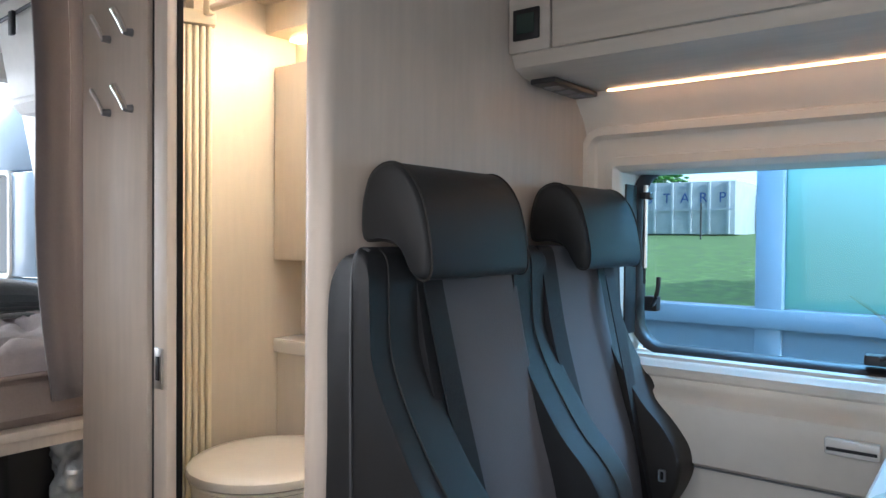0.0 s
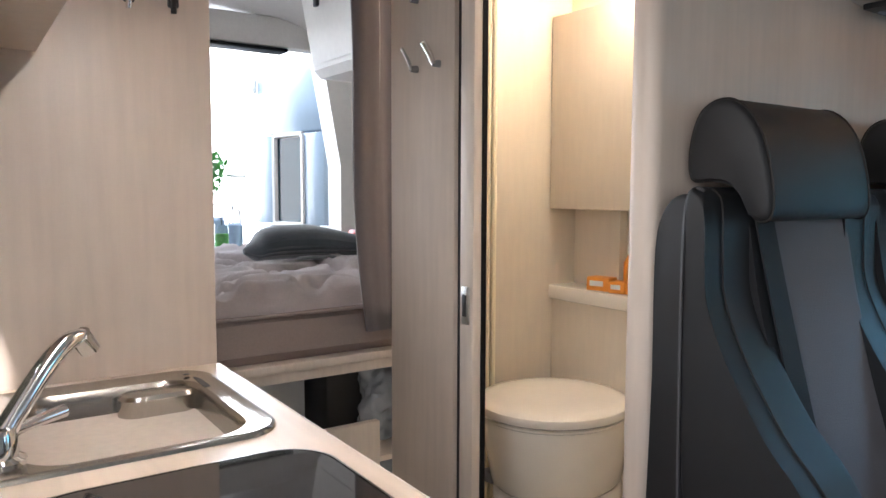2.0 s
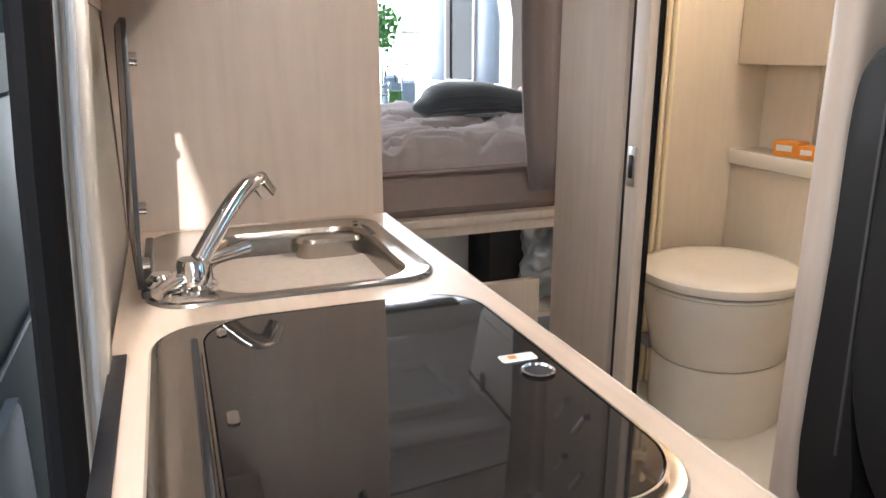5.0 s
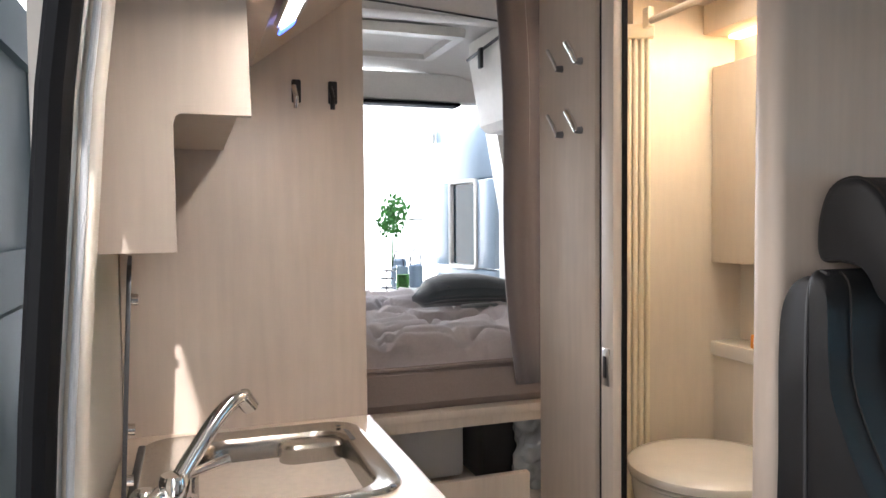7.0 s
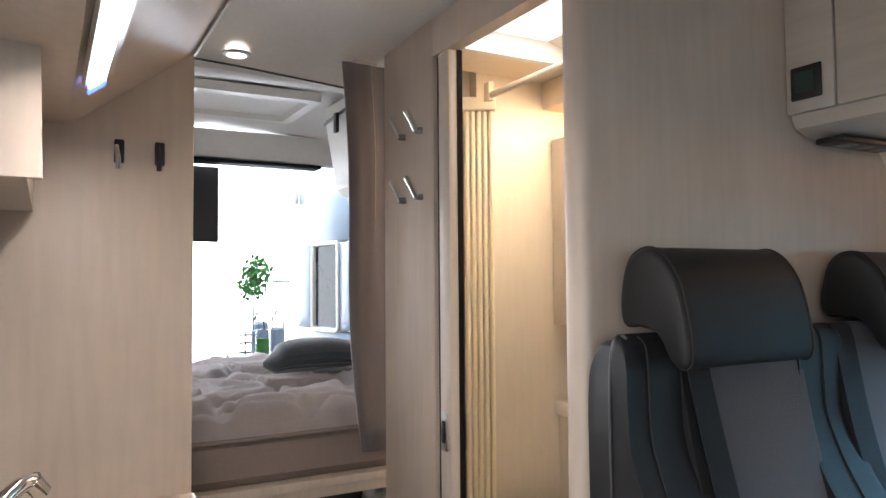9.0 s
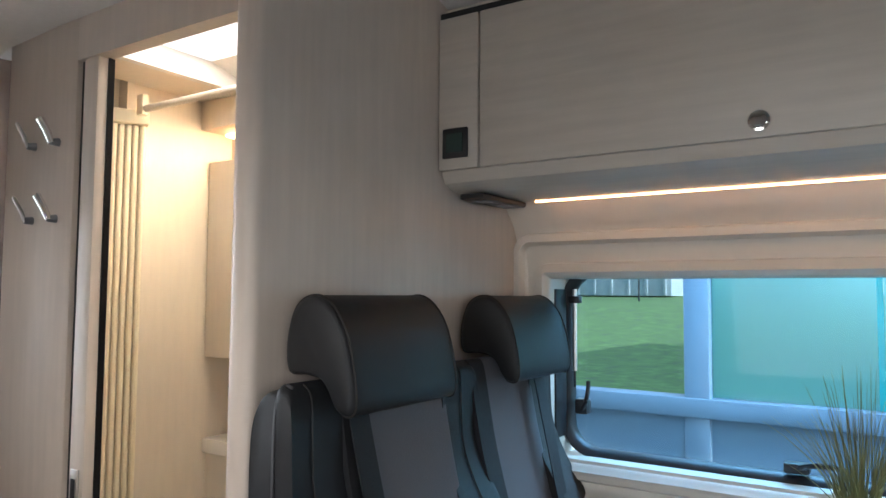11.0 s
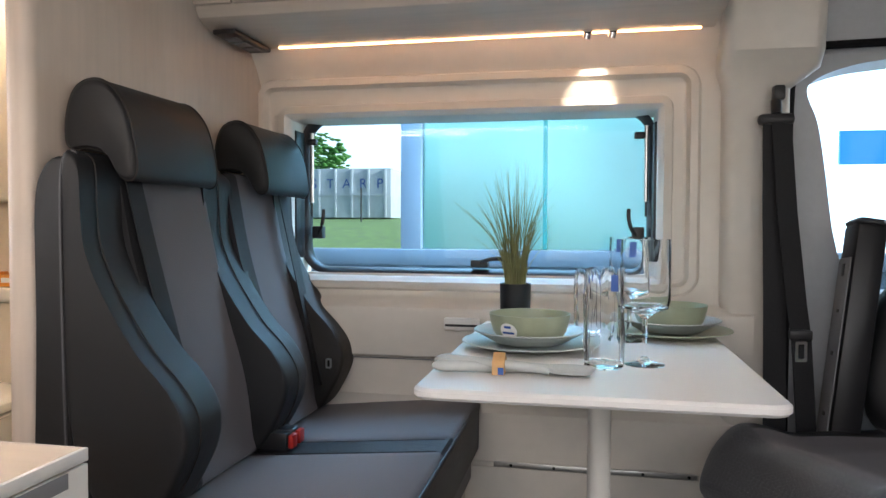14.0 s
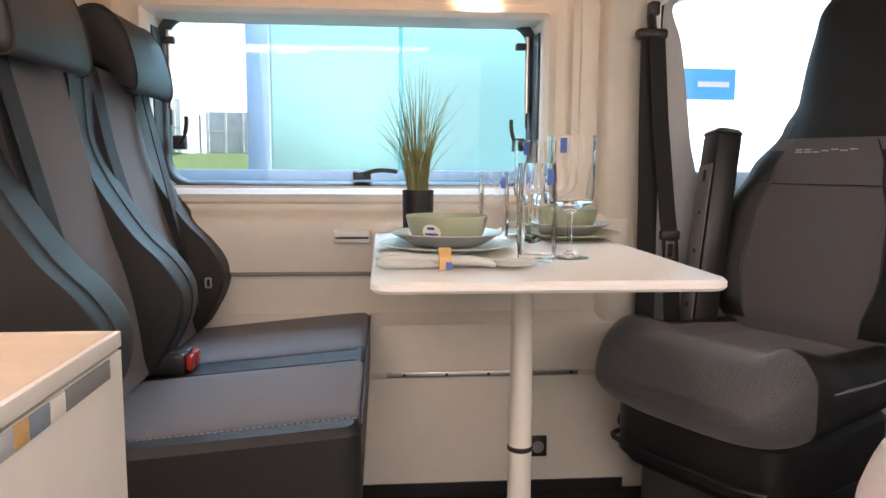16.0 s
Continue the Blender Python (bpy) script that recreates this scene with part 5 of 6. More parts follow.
# duvet: a folded sheet with wrinkles, drawn out to its edge
duv = thing("duvet", "crumpled pale pink-grey duvet spread on the bed", "duvet")
NX, NY = 90, 110
bm = bmesh.new()
grid = []
for i in range(NX + 1):
    u = i / NX
    row = []
    for j in range(NY + 1):
        v = j / NY
        x, y = -1.735 - u * 1.45, -0.05 + v * 1.55
        w = noise.noise(Vector((x * 3.0, y * 4.0, 1.0))) * 0.018
        warp = Vector((x * 5 + 2 + 1.1 * noise.noise(Vector((x * 4, y * 4, 9.0))), y * 4.2 + 0.8 * noise.noise(Vector((x * 3, y * 6, 5.0))), 4.0))
        crease = min(1.0, abs(noise.noise(warp)) * 3.6)
        fine = min(1.0, abs(noise.noise(warp * 2.1)) * 3.2)
        w += 0.040 * crease * crease * (3 - 2 * crease) + 0.017 * fine * fine * (3 - 2 * fine) - 0.032
        w += 0.003 * noise.noise(Vector((x * 24, y * 18, 2.0)))
        edge = min(1.0, u / 0.06)
        wave = 0.012 * math.sin(y * 9)
        z = 0.782 + 0.040 * edge ** 0.5 + w * (0.3 + 0.7 * edge)
        if u < 0.02:
            z = 0.772 + wave * 0.3
        row.append(bm.verts.new((x + wave * (1 - edge), y, z)))
    grid.append(row)
for i in range(NX):
    for j in range(NY):
        bm.faces.new((grid[i][j], grid[i][j + 1], grid[i + 1][j + 1], grid[i + 1][j]))
bmesh.ops.solidify(bm, geom=list(bm.faces), thickness=0.012)
part("cover", bm, "duvet", duv, sharp=180)
pts = [(-1.736 + 0.012 * math.sin(y * 9), y, 0.770 + 0.0036 * math.sin(y * 9)) for y in (-0.05 + 1.55 * k / 60 for k in range(61))]
part("hem", tube(pts, 0.006, 8), "mattress", duv, "grey-brown hem")

whale = thing("plush_whale", "slate grey plush whale with a ribbed belly lying on the bed", "plush toy")
rings = []
NR = 26
for k in range(NR + 1):
    t = k / NR
    y = 0.765 + 0.50 * t
    h = 0.070 * (math.sin(min(1.0, t * 2.6 + 0.30) * math.pi / 2) ** 0.8) * (1 - max(0, t - 0.45) ** 1.5 * 1.35)
    w = 0.105 * (math.sin(min(1.0, t * 2.8 + 0.30) * math.pi / 2) ** 0.8) * (1 - max(0, t - 0.45) ** 1.5 * 1.7)
    blunt = math.sqrt(min(1.0, t * 9 + 0.03))
    h, w = max(h * blunt, 0.012), max(w * blunt, 0.012)
    zc = 0.828 + 0.85 * max(h, 0.045 if t < 0.3 else 0.0) + 0.02 * max(0, t - 0.7)
    loop = []
    for j in range(40):
        a = 2 * math.pi * j / 40
        rib = 1 + 0.022 * math.cos(20 * a) * (1 if math.sin(a) < 0.35 else 0)
        loop.append((-2.50 + w * rib * math.cos(a), y, zc + h * rib * math.sin(a) * (0.75 if math.sin(a) < 0 else 1.0)))
    rings.append(loop)
part("body", loft(rings), "whale", whale)
for s in (1,):
    bm = lathe([(0.002, -0.008), (0.05, -0.004), (0.055, 0.0), (0.05, 0.004), (0.002, 0.008)], 20)
    move(bm, Matrix.Translation((-2.41, 1.0, 0.842)) @ Matrix.Rotation(radians(25), 4, "Z") @ Matrix.Diagonal((1.0, 1.7, 1, 1)))
    part("flipper", bm, "whale", whale)
for s in (-1, 1):
    bm = lathe([(0.002, -0.010), (0.04, -0.006), (0.045, 0.0), (0.04, 0.006), (0.002, 0.010)], 20)
    move(bm, Matrix.Translation((-2.50 + s * 0.05, 1.275, 0.895)) @ Matrix.Rotation(radians(40 * s), 4, "Z") @ Matrix.Rotation(radians(35), 4, "X") @ Matrix.Diagonal((0.7, 1.4, 1, 1)))
    part("tail_fin", bm, "whale", whale)
part("eye", lathe([(0.006, -0.003), (0.007, 0.0), (0.001, 0.004)], 12, (-2.402, 0.875, 0.918)), "black", whale, "black button eye")

red = thing("red_pouch", "small red pouch lying on the bed beside the plush whale", "pouch")
part("bag", bumpy(slab_z((-2.79, -2.71, 1.309, 1.379), 0.02, 0.857, 0.917, 0.012), 0.006, 30.0), "red", red)
part("tag", box((-2.700, 1.329, 0.867), (-2.698, 1.354, 0.887)), "paper", red)

cur = thing("curtain", "taupe bedroom curtain drawn to one side on a rail", "curtain")
prof = []
for k in range(61):
    t = k / 60
    prof.append((-1.702 + 0.004 * math.sin(t * 2 * math.pi * 1.5) + 0.002 * math.sin(t * 19), 0.762 + 0.198 * t))
loops = []
for k in range(13):
    s = k / 12
    z = 0.708 + (1.768 - 0.708) * s
    pinch = 0.060 * (1 - s) ** 1.3
    front = [(x, y + pinch * (0.96 - y) / 0.198 - (0.012 * math.sin(6 * s) if y < 0.85 else 0), z) for x, y in prof]
    back_ = [(x - 0.006, y, z) for x, y, z in front[::-1]]
    loops.append(front + back_)
part("cloth", loft(loops), "curtain", cur, sharp=180)
part("rail", box((-1.712, 0.80, 1.770), (-1.698, 0.866, 1.782)), "alu", cur)

oc = thing("bedroom_locker", "white bedroom overhead locker on the side wall", "locker")
bm = loft([[(x, y, z) for y, z in [(1.13, 1.512), (1.10, 1.54), (1.055, 1.80), (1.055, 1.87), (1.57, 1.87), (1.57, 1.512)]] for x in (-2.64, -1.765)])
part("body", bm, "white", oc)
part("flap", loft([[(x, y, z) for y, z in [(1.088, 1.555), (1.046, 1.795), (1.052, 1.797), (1.094, 1.557)]] for x in (-2.60, -1.80)]), "white", oc)
clip = thing("blind_clip", "black blind clip on the bedroom locker", "clip")
part("rod", tube([(-2.62, 1.040, 1.80), (-2.2, 1.038, 1.822)], 0.006), "black", clip)
part("tab", box((-2.47, 1.022, 1.735), (-2.44, 1.036, 1.812), 0.004), "black", clip)
vent = thing("wall_lamp", "dark louvred lamp below the bedroom locker", "wall lamp")
part("body", box((-2.45, 1.40, 1.35), (-2.30, 1.56, 1.44), 0.01), "grey", vent)
part("cover", box((-2.29, 1.42, 1.36), (-2.285, 1.55, 1.43)), "alu", vent)
sidewin = tagged(part("window_2", frame_y((-3.1, -2.0, 0.92, 1.36), 0.05, [(0.0, 1.652), (0.0, 1.670), (0.035, 1.670), (0.035, 1.652)]), "black"), "black-framed bedroom side window", "window", kind="structure")
part("pane", slab_y((-3.07, -2.03, 0.95, 1.33), 0.03, 1.660, 1.664), "darkglass", sidewin)
hat = thing("ceiling_hatch", "white framed roof hatch over the bed", "roof hatch")
part("hatch_frame", loft([[(p[0], p[1], z) for p in rrect(-2.95, -2.50, 0.35, 1.0, 0.04, 5, i)] for i, z in ((0, 1.893), (0.006, 1.860), (0.05, 1.858), (0.06, 1.893), (0, 1.893))], (False, False)), "white", hat)
part("hatch_dome", box((-2.90, 0.41, 1.878), (-2.55, 0.94, 1.884)), "ceil", hat)
dl = thing("ceiling_spot", "round recessed ceiling spot with a warm light", "ceiling spot")
part("bezel", lathe([(0.036, 0.0), (0.036, -0.006), (0.026, -0.008), (0.026, 0.0)], 28, (-1.785, 0.500, 1.7755), (False, False)), "alu", dl)
part("lens", lathe([(0.026, -0.003), (0.001, -0.003)], 28, (-1.785, 0.500, 1.7755), (False, False)), "led_w", dl, "glowing lens")
# rear opening: side post, opened door with window
setting("post_rear", loft([[(x, y, z) for x, y in ((-3.36, 1.50), (-3.22, 1.50), (-3.20, 1.60), (-3.36, 1.60))] for z in (0.0, 1.2)] + [[(x, y - 0.10, 1.75) for x, y in ((-3.36, 1.50), (-3.22, 1.50), (-3.20, 1.60), (-3.36, 1.60))]]), "white", "white rear door post", "pillar")
rd = thing("rear_door", "open white rear door with a dark framed window", "door")
RD = Matrix.Translation((-3.40, 1.52, 0.0)) @ Matrix.Rotation(radians(192), 4, "Z")


def rearpart(name, bm, kind, label=""):
    return part(name, move(bm, RD), kind, rd, label)


bm = box((0.0, -0.03, -0.1), (0.62, 0.03, 0.895), 0.02)
box((0.0, -0.03, 1.385), (0.62, 0.03, 1.76), 0.02, bm=bm)
box((0.0, -0.03, 0.90), (0.175, 0.03, 1.38), 0.004, bm=bm)
box((0.44, -0.03, 0.90), (0.62, 0.03, 1.38), 0.004, bm=bm)
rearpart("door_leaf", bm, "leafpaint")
wf = rearpart("window_frame", frame_y((0.165, 0.455, 0.885, 1.392), 0.04, [(0.0, 0.031), (0.004, 0.040), (0.022, 0.038), (0.028, 0.02), (0.028, -0.02), (0.02, -0.034), (0.0, -0.034)]), "white")
part("pane", move(box((0.185, 0.014, 0.905), (0.435, 0.018, 1.372)), RD), "tint", wf, "dark tinted pane")
rearpart("hinge", box((0.60, 0.031, 1.62), (0.64, 0.05, 1.70), 0.006), "alu")
bd = setting("blackboard", box((-3.42, 0.66, 1.36), (-3.40, 0.785, 1.72)), "black", "dark board beside the rear opening", "board")
# under the bed
setting("board_under_bed", box((-1.740, -0.12, 0.0), (-1.715, 0.867, 0.455), 0.003), "edge", "cream board under the bed", "panel")
setting("garage_floor", box((-3.25, -0.11, 0.32), (-1.76, 1.59, 0.335)), "edge", "cream under-bed garage floor", "floor")
g = tagged(part("storage_box", box((-2.35, 0.35, 0.336), (-2.05, 0.80, 0.580), 0.02), "paint"), "grey plastic storage box under the bed", "box")
g = tagged(part("black_crate", box((-2.30, 0.815, 0.336), (-1.95, 1.10, 0.588), 0.03), "black"), "black plastic crate under the bed", "crate")
bm = bmesh.new()
bmesh.ops.create_icosphere(bm, subdivisions=5, radius=1)
for v in bm.verts:
    v.co = Vector((-1.90 + 0.07 * v.co.x, 0.99 + 0.085 * v.co.y, 0.46 + 0.125 * v.co.z))
bumpy(bm, 0.03, 14.0)
bumpy(bm, 0.012, 40.0)
tagged(part("plastic_bag", bm, "foil", sharp=25), "crumpled clear plastic bag under the bed", "bag")

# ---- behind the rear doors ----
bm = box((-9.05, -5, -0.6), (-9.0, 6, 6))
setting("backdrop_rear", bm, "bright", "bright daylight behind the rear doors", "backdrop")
tree = thing("small_tree", "small green potted tree behind the van", "tree")
part("trunk", tube([(-4.6, 1.16, -0.6), (-4.6, 1.24, 0.5), (-4.58, 1.255, 1.00), (-4.6, 1.265, 1.18)], [0.010, 0.008, 0.005, 0.003]), "green", tree)
rng = random.Random(9)
bm = bmesh.new()
for k in range(260):
    d = Vector((rng.gauss(0, 1), rng.gauss(0, 1), rng.gauss(0, 1))).normalized() * 0.105 * rng.random() ** 0.4
    c = Vector((-4.6, 1.265 + 0.2 * d.z, 1.20 + 0.35 * d.z)) + d
    leaf = bmesh.new()
    pts = [(0, 0, 0), (0.009, 0.011, 0.003), (0.026, 0.010, 0.0), (0.040, 0, -0.005), (0.026, -0.010, 0.0), (0.009, -0.011, 0.003)]
    leaf.faces.new([leaf.verts.new(p) for p in pts])
    move(leaf, Matrix.Translation(c) @ Euler((rng.uniform(0, 6), rng.uniform(0, 6), rng.uniform(0, 6))).to_matrix().to_4x4())
    merge(bm, leaf)
part("crown", bm, "green", tree)
side = thing("side_table", "white folding side table behind the van", "table")
part("top", box((-4.6, 1.06, 0.715), (-3.9, 1.42, 0.735), 0.004), "white", side)
for x in (-4.55, -3.95):
    for y in (1.08, 1.40):
        part("leg", tube([(x, y, -0.6), (x, y, 0.715)], 0.012), "alu", side)
jar = thing("drink_jar", "glass jar with a green drink on the side table", "jar")
part("jar_body", lathe([(0.035, 0.0), (0.04, 0.01), (0.04, 0.13), (0.035, 0.15)], 20, (-4.1, 1.185, 0.736)), "clear", jar)
part("drink", lathe([(0.030, 0.006), (0.035, 0.012), (0.035, 0.10)], 20, (-4.1, 1.185, 0.736)), "green", jar)
for x, y, h in ((-4.25, 1.20, 0.24), (-4.3, 1.33, 0.25), (-4.42, 1.26, 0.30)):
    l = thing("lantern", "small dark lantern with a wire handle on the side table", "lantern", "lanterns")
    part("body", lathe([(0.04, 0.0), (0.045, 0.01), (0.045, h * 0.55), (0.03, h * 0.6)], 16, (x, y, 0.736)), "frame_blue", l)
    part("handle", tube([(x, y + 0.035 * math.cos(a), 0.736 + h * 0.58 + 0.10 * math.sin(a)) for a in (math.pi * k / 12 for k in range(13))], 0.004, 6), "dark", l)


stand = thing("wire_stand", "small black tiered wire stand behind the bed", "stand")
part("stem", tube([(-4.0, 1.06, 0.736), (-4.0, 1.06, 0.90)], 0.004), "black", stand)
for z in (0.765, 0.82, 0.865):
    part("tier", lathe([(0.040, 0.0), (0.042, 0.003), (0.040, 0.006), (0.036, 0.003), (0.040, 0.0)], 20, (-4.0, 1.06, z), (False, False)), "black", stand)
    part("spoke", box((-4.003, 1.022, z), (-3.997, 1.098, z + 0.004)), "black", stand)
tall = thing("frame_lantern", "tall pale open-framed lantern behind the van", "lantern")
for x in (-4.56, -4.46):
    for y in (1.36, 1.44):
        part("upright", box((x, y, 0.736), (x + 0.010, y + 0.010, 1.16)), "alu", tall)
part("lid", box((-4.565, 1.355, 1.161), (-4.445, 1.455, 1.18), 0.003), "alu", tall)
part("foot", box((-4.565, 1.355, 0.7355), (-4.445, 1.455, 0.7358)), "alu", tall)

# ---- the cab seat, turned round ----
SEAT = Matrix.Translation((0.485, 1.155, 0.0)) @ Matrix.Rotation(radians(-61), 4, "Z")
# the seat's own axes: its front edge lies on y = 0, its back at y = 0.5


def skin(rows, pick):
    """Quads over closed rows of points, sorted into meshes by pick(centre, how far out)."""
    out = collections.defaultdict(lambda: (bmesh.new(), {}))
    n = len(rows[0])

    def quad(ids):
        pts = [Vector(rows[k][j]) for k, j in ids]
        bm, seen = out[pick(sum(pts, Vector()) / len(pts), abs(math.cos(2 * math.pi * (ids[0][1] + 0.5) / n)))]
        for (k, j), p in zip(ids, pts):
            if (k, j) not in seen:
                seen[(k, j)] = bm.verts.new(p)
        bm.faces.new([seen[i] for i in ids])

    for k in range(len(rows) - 1):
        for j in range(n):
            quad([(k, j), (k, (j + 1) % n), (k + 1, (j + 1) % n), (k + 1, j)])
    quad([(0, j) for j in range(n)][::-1])
    quad([(len(rows) - 1, j) for j in range(n)])
    return {key: bm for key, (bm, seen) in out.items()}


def between(table, v):
    """Smooth reading of a table of (place, value)."""
    for (a, p), (b, q) in zip(table, table[1:]):
        if v <= b:
            t = min(1.0, max(0.0, (v - a) / (b - a)))
            return p + (q - p) * t * t * (3 - 2 * t)
    return table[-1][1]


def soft(v, power):
    return math.copysign(abs(v) ** power, v)


def rise(v, a, b):
    t = min(1.0, max(0.0, (v - a) / (b - a)))
    return t * t * (3 - 2 * t)


WIDTH = ((0.46, 0.185), (0.52, 0.235), (0.64, 0.272), (0.76, 0.262), (0.88, 0.212), (0.98, 0.155), (1.05, 0.128), (1.12, 0.126), (1.26, 0.118), (1.33, 0.095), (1.35, 0.06))
THICK = ((0.46, 0.07), (0.54, 0.13), (0.90, 0.125), (1.04, 0.095), (1.12, 0.105), (1.28, 0.10), (1.35, 0.035))


def lean(z):
    return 0.520 + (z - 0.47) * 0.25


def cab_seat(name, label, cloth="fabric", roll="fabric_d", leather="leather"):
    s = thing(name, label, "chair", "cab chairs")
    # seat: rows from the nose to the back, sides raised
    rows = []
    for k in range(40):
        y = 0.52 * (k / 39) ** 1.35
        q = min(1.0, y / 0.135 + 0.02)
        e = math.sqrt(1 - (1 - q) ** 2)
        w = 0.255 * (0.66 + 0.34 * math.sqrt(1 - (1 - min(1.0, y / 0.17 + 0.015)) ** 2)) - 0.02 * rise(y, 0.30, 0.52)
        row = []
        for j in range(56):
            a = 2 * math.pi * j / 56
            x, h = w * soft(math.cos(a), 0.62), soft(math.sin(a), 0.74)
            up = 0.036 * rise(abs(x), 0.125, 0.195) * (1 - 0.4 * rise(abs(x), 0.215, 0.252)) * rise(y, 0.03, 0.12) if h > 0 else 0.0
            front = 0.030 * rise(y, 0.0, 0.07) * (1 - rise(y, 0.11, 0.26)) if h > 0 else 0.0
            row.append((x, y, 0.418 - 0.012 * rise(y, 0.1, 0.5) + (0.074 if h > 0 else 0.088 - 0.04 * rise(y, 0.05, 0.3)) * e * h + up + front))
        rows.append(row)

    def kind(c, out):
        if out > 0.53 and c.y > 0.115:
            return "left" if c.x < 0 else "right"
        return "nose" if c.y < 0.115 else "seat"

    made = skin(rows, kind)
    for key in ("left", "right"):
        part("seat_bolster", made[key], leather, s, "charcoal leather seat bolster")
    part("front_roll", made["nose"], roll, s, "dark checked fabric front roll")
    part("seat_cushion", made["seat"], cloth, s, "grey woven fabric seat cushion")
    for sx in (-1, 1):
        part("piping", tube([(0.2525 * sx - 0.02 * sx * rise(y, 0.30, 0.52), y, 0.463 - 0.012 * rise(y, 0.1, 0.5)) for y in (0.17 + 0.03 * i for i in range(11))], 0.0030, 6), "grey", s, "pale grey piping")
    part("base_cover", slab_z((-0.215, 0.215, 0.075, 0.52), 0.06, 0.20, 0.375, 0.03), "black", s, "black seat base cover")
    part("pedestal", slab_z((-0.17, 0.17, 0.12, 0.50), 0.04, 0.0, 0.199, 0.01), "dark", s)
    part("slide_bar", tube(smooth_loop([Vector(p) for p in ((-0.19, 0.12, 0.27), (-0.18, 0.055, 0.265), (0.0, 0.050, 0.262), (0.18, 0.055, 0.265), (0.19, 0.12, 0.27))], 5, False), 0.006), "black", s)
    part("knob", tube([(-0.216, 0.16, 0.27), (-0.245, 0.16, 0.27)], 0.022, 18), "black", s)
    # back: rows from the seat to the top of the headrest
    rows = []
    for k in range(60):
        z = 0.46 + 0.89 * k / 59
        w, t = between(WIDTH, z), between(THICK, z)
        row = []
        for j in range(56):
            a = 2 * math.pi * j / 56
            x, d = w * soft(math.cos(a), 0.6), soft(math.sin(a), 0.6)
            bulge = 0.034 * rise(abs(x) / w, 0.55, 0.80) * rise(z, 0.48, 0.60) * (1 - rise(z, 0.80, 0.97)) if d < 0 else 0.0
            row.append((x, lean(z) + t / 2 * d - bulge, z))
        rows.append(row)

    def side(z):
        return 0.62

    def kind_back(c, out):
        if c.z > 1.0 or (c.z > 0.965 and abs(c.x) < 0.115 and c.y < lean(c.z)):
            return "head"
        if out > 0.45 and 0.50 < c.z < 0.93 or c.y > lean(c.z) + 0.03:
            return "left" if c.x < 0 else "right"
        return "cloth"

    made = skin(rows, kind_back)
    for key in ("left", "right"):
        part("back_bolster", made[key], leather, s, "charcoal leather back bolster")
    cush = part("back_cushion", made["cloth"], cloth, s, "grey woven fabric backrest")
    part("headrest", made["head"], leather, s, "charcoal leather headrest")

    def face(x, z):
        w, t = between(WIDTH, z), between(THICK, z)
        u = min(1.0, abs(x) / w)
        d = (1 - u ** (1 / 0.6 * 2)) ** 0.3 if u < 1 else 0.0
        return lean(z) - t / 2 * d - 0.034 * rise(u, 0.55, 0.80) * rise(z, 0.48, 0.60) * (1 - rise(z, 0.80, 0.97))

    part("back_seam", tube([(x, face(x, 0.845) - 0.0005, 0.845) for x in (-0.16 + 0.02 * i for i in range(17))], 0.0018, 6), "black", cush)
    for sx in (-1, 1):
        pts = []
        for i in range(24):
            z = 0.52 + 0.43 * i / 23
            x = sx * between(WIDTH, z) * min(0.93, side(z))
            pts.append((x, face(x, z) - 0.0005, z))
        part("bolster_seam", tube(pts, 0.0018, 6), "black", cush)
    bm = bmesh.new()
    for i, (dx, dz) in enumerate(((0.0, 0.0), (0.0, 0.006), (0.022, 0.0), (0.022, 0.006), (0.044, 0.0), (0.066, 0.003), (0.088, 0.006), (0.110, 0.003), (0.132, 0.006))):
        x = -0.085 + dx
        box((x, face(x, 0.922 + dz) - 0.0022, 0.922 + dz), (x + 0.017, face(x, 0.922 + dz) - 0.0006, 0.925 + dz), bm=bm)
    part("embroidery", bm, "greyware", cush, "pale embroidered bars")
    return s


seat = cab_seat("swivel_chair", "swivelled cab seat with grey fabric and charcoal leather")
seat.matrix_world = SEAT
arm = thing("armrest", "raised grey seat armrest beside the door pillar", "armrest")
ARM = Matrix.Translation((0.66, 1.50, -0.03)) @ Matrix.Rotation(radians(-6), 4, "X") @ Matrix.Rotation(radians(8), 4, "Y")
part("arm_body", move(box((-0.035, -0.05, 0.50), (0.035, 0.05, 1.02), 0.018), ARM), "black", arm)
part("arm_side", move(box((-0.040, -0.046, 0.52), (-0.0355, 0.030, 0.93), 0.003), ARM), "grey", arm)
part("arm_cap", move(slab_z((-0.036, 0.036, -0.051, 0.051), 0.02, 1.005, 1.025, 0.008), ARM), "black", arm)
for zz, hh in ((0.56, 0.010), (0.70, 0.010), (0.80, 0.008), (0.885, 0.030)):
    part("arm_button", move(box((-0.0425, -0.020, zz), (-0.0402, -0.005, zz + hh), 0.001), ARM), "black", arm)
pas = cab_seat("swivel_chair", "swivelled cab seat with light seat cover beside the entrance", "duvet", "duvet", "duvet")
pas.matrix_world = Matrix.Translation((0.515, 0.42, 0.04)) @ Matrix.Rotation(radians(-90), 4, "Z")

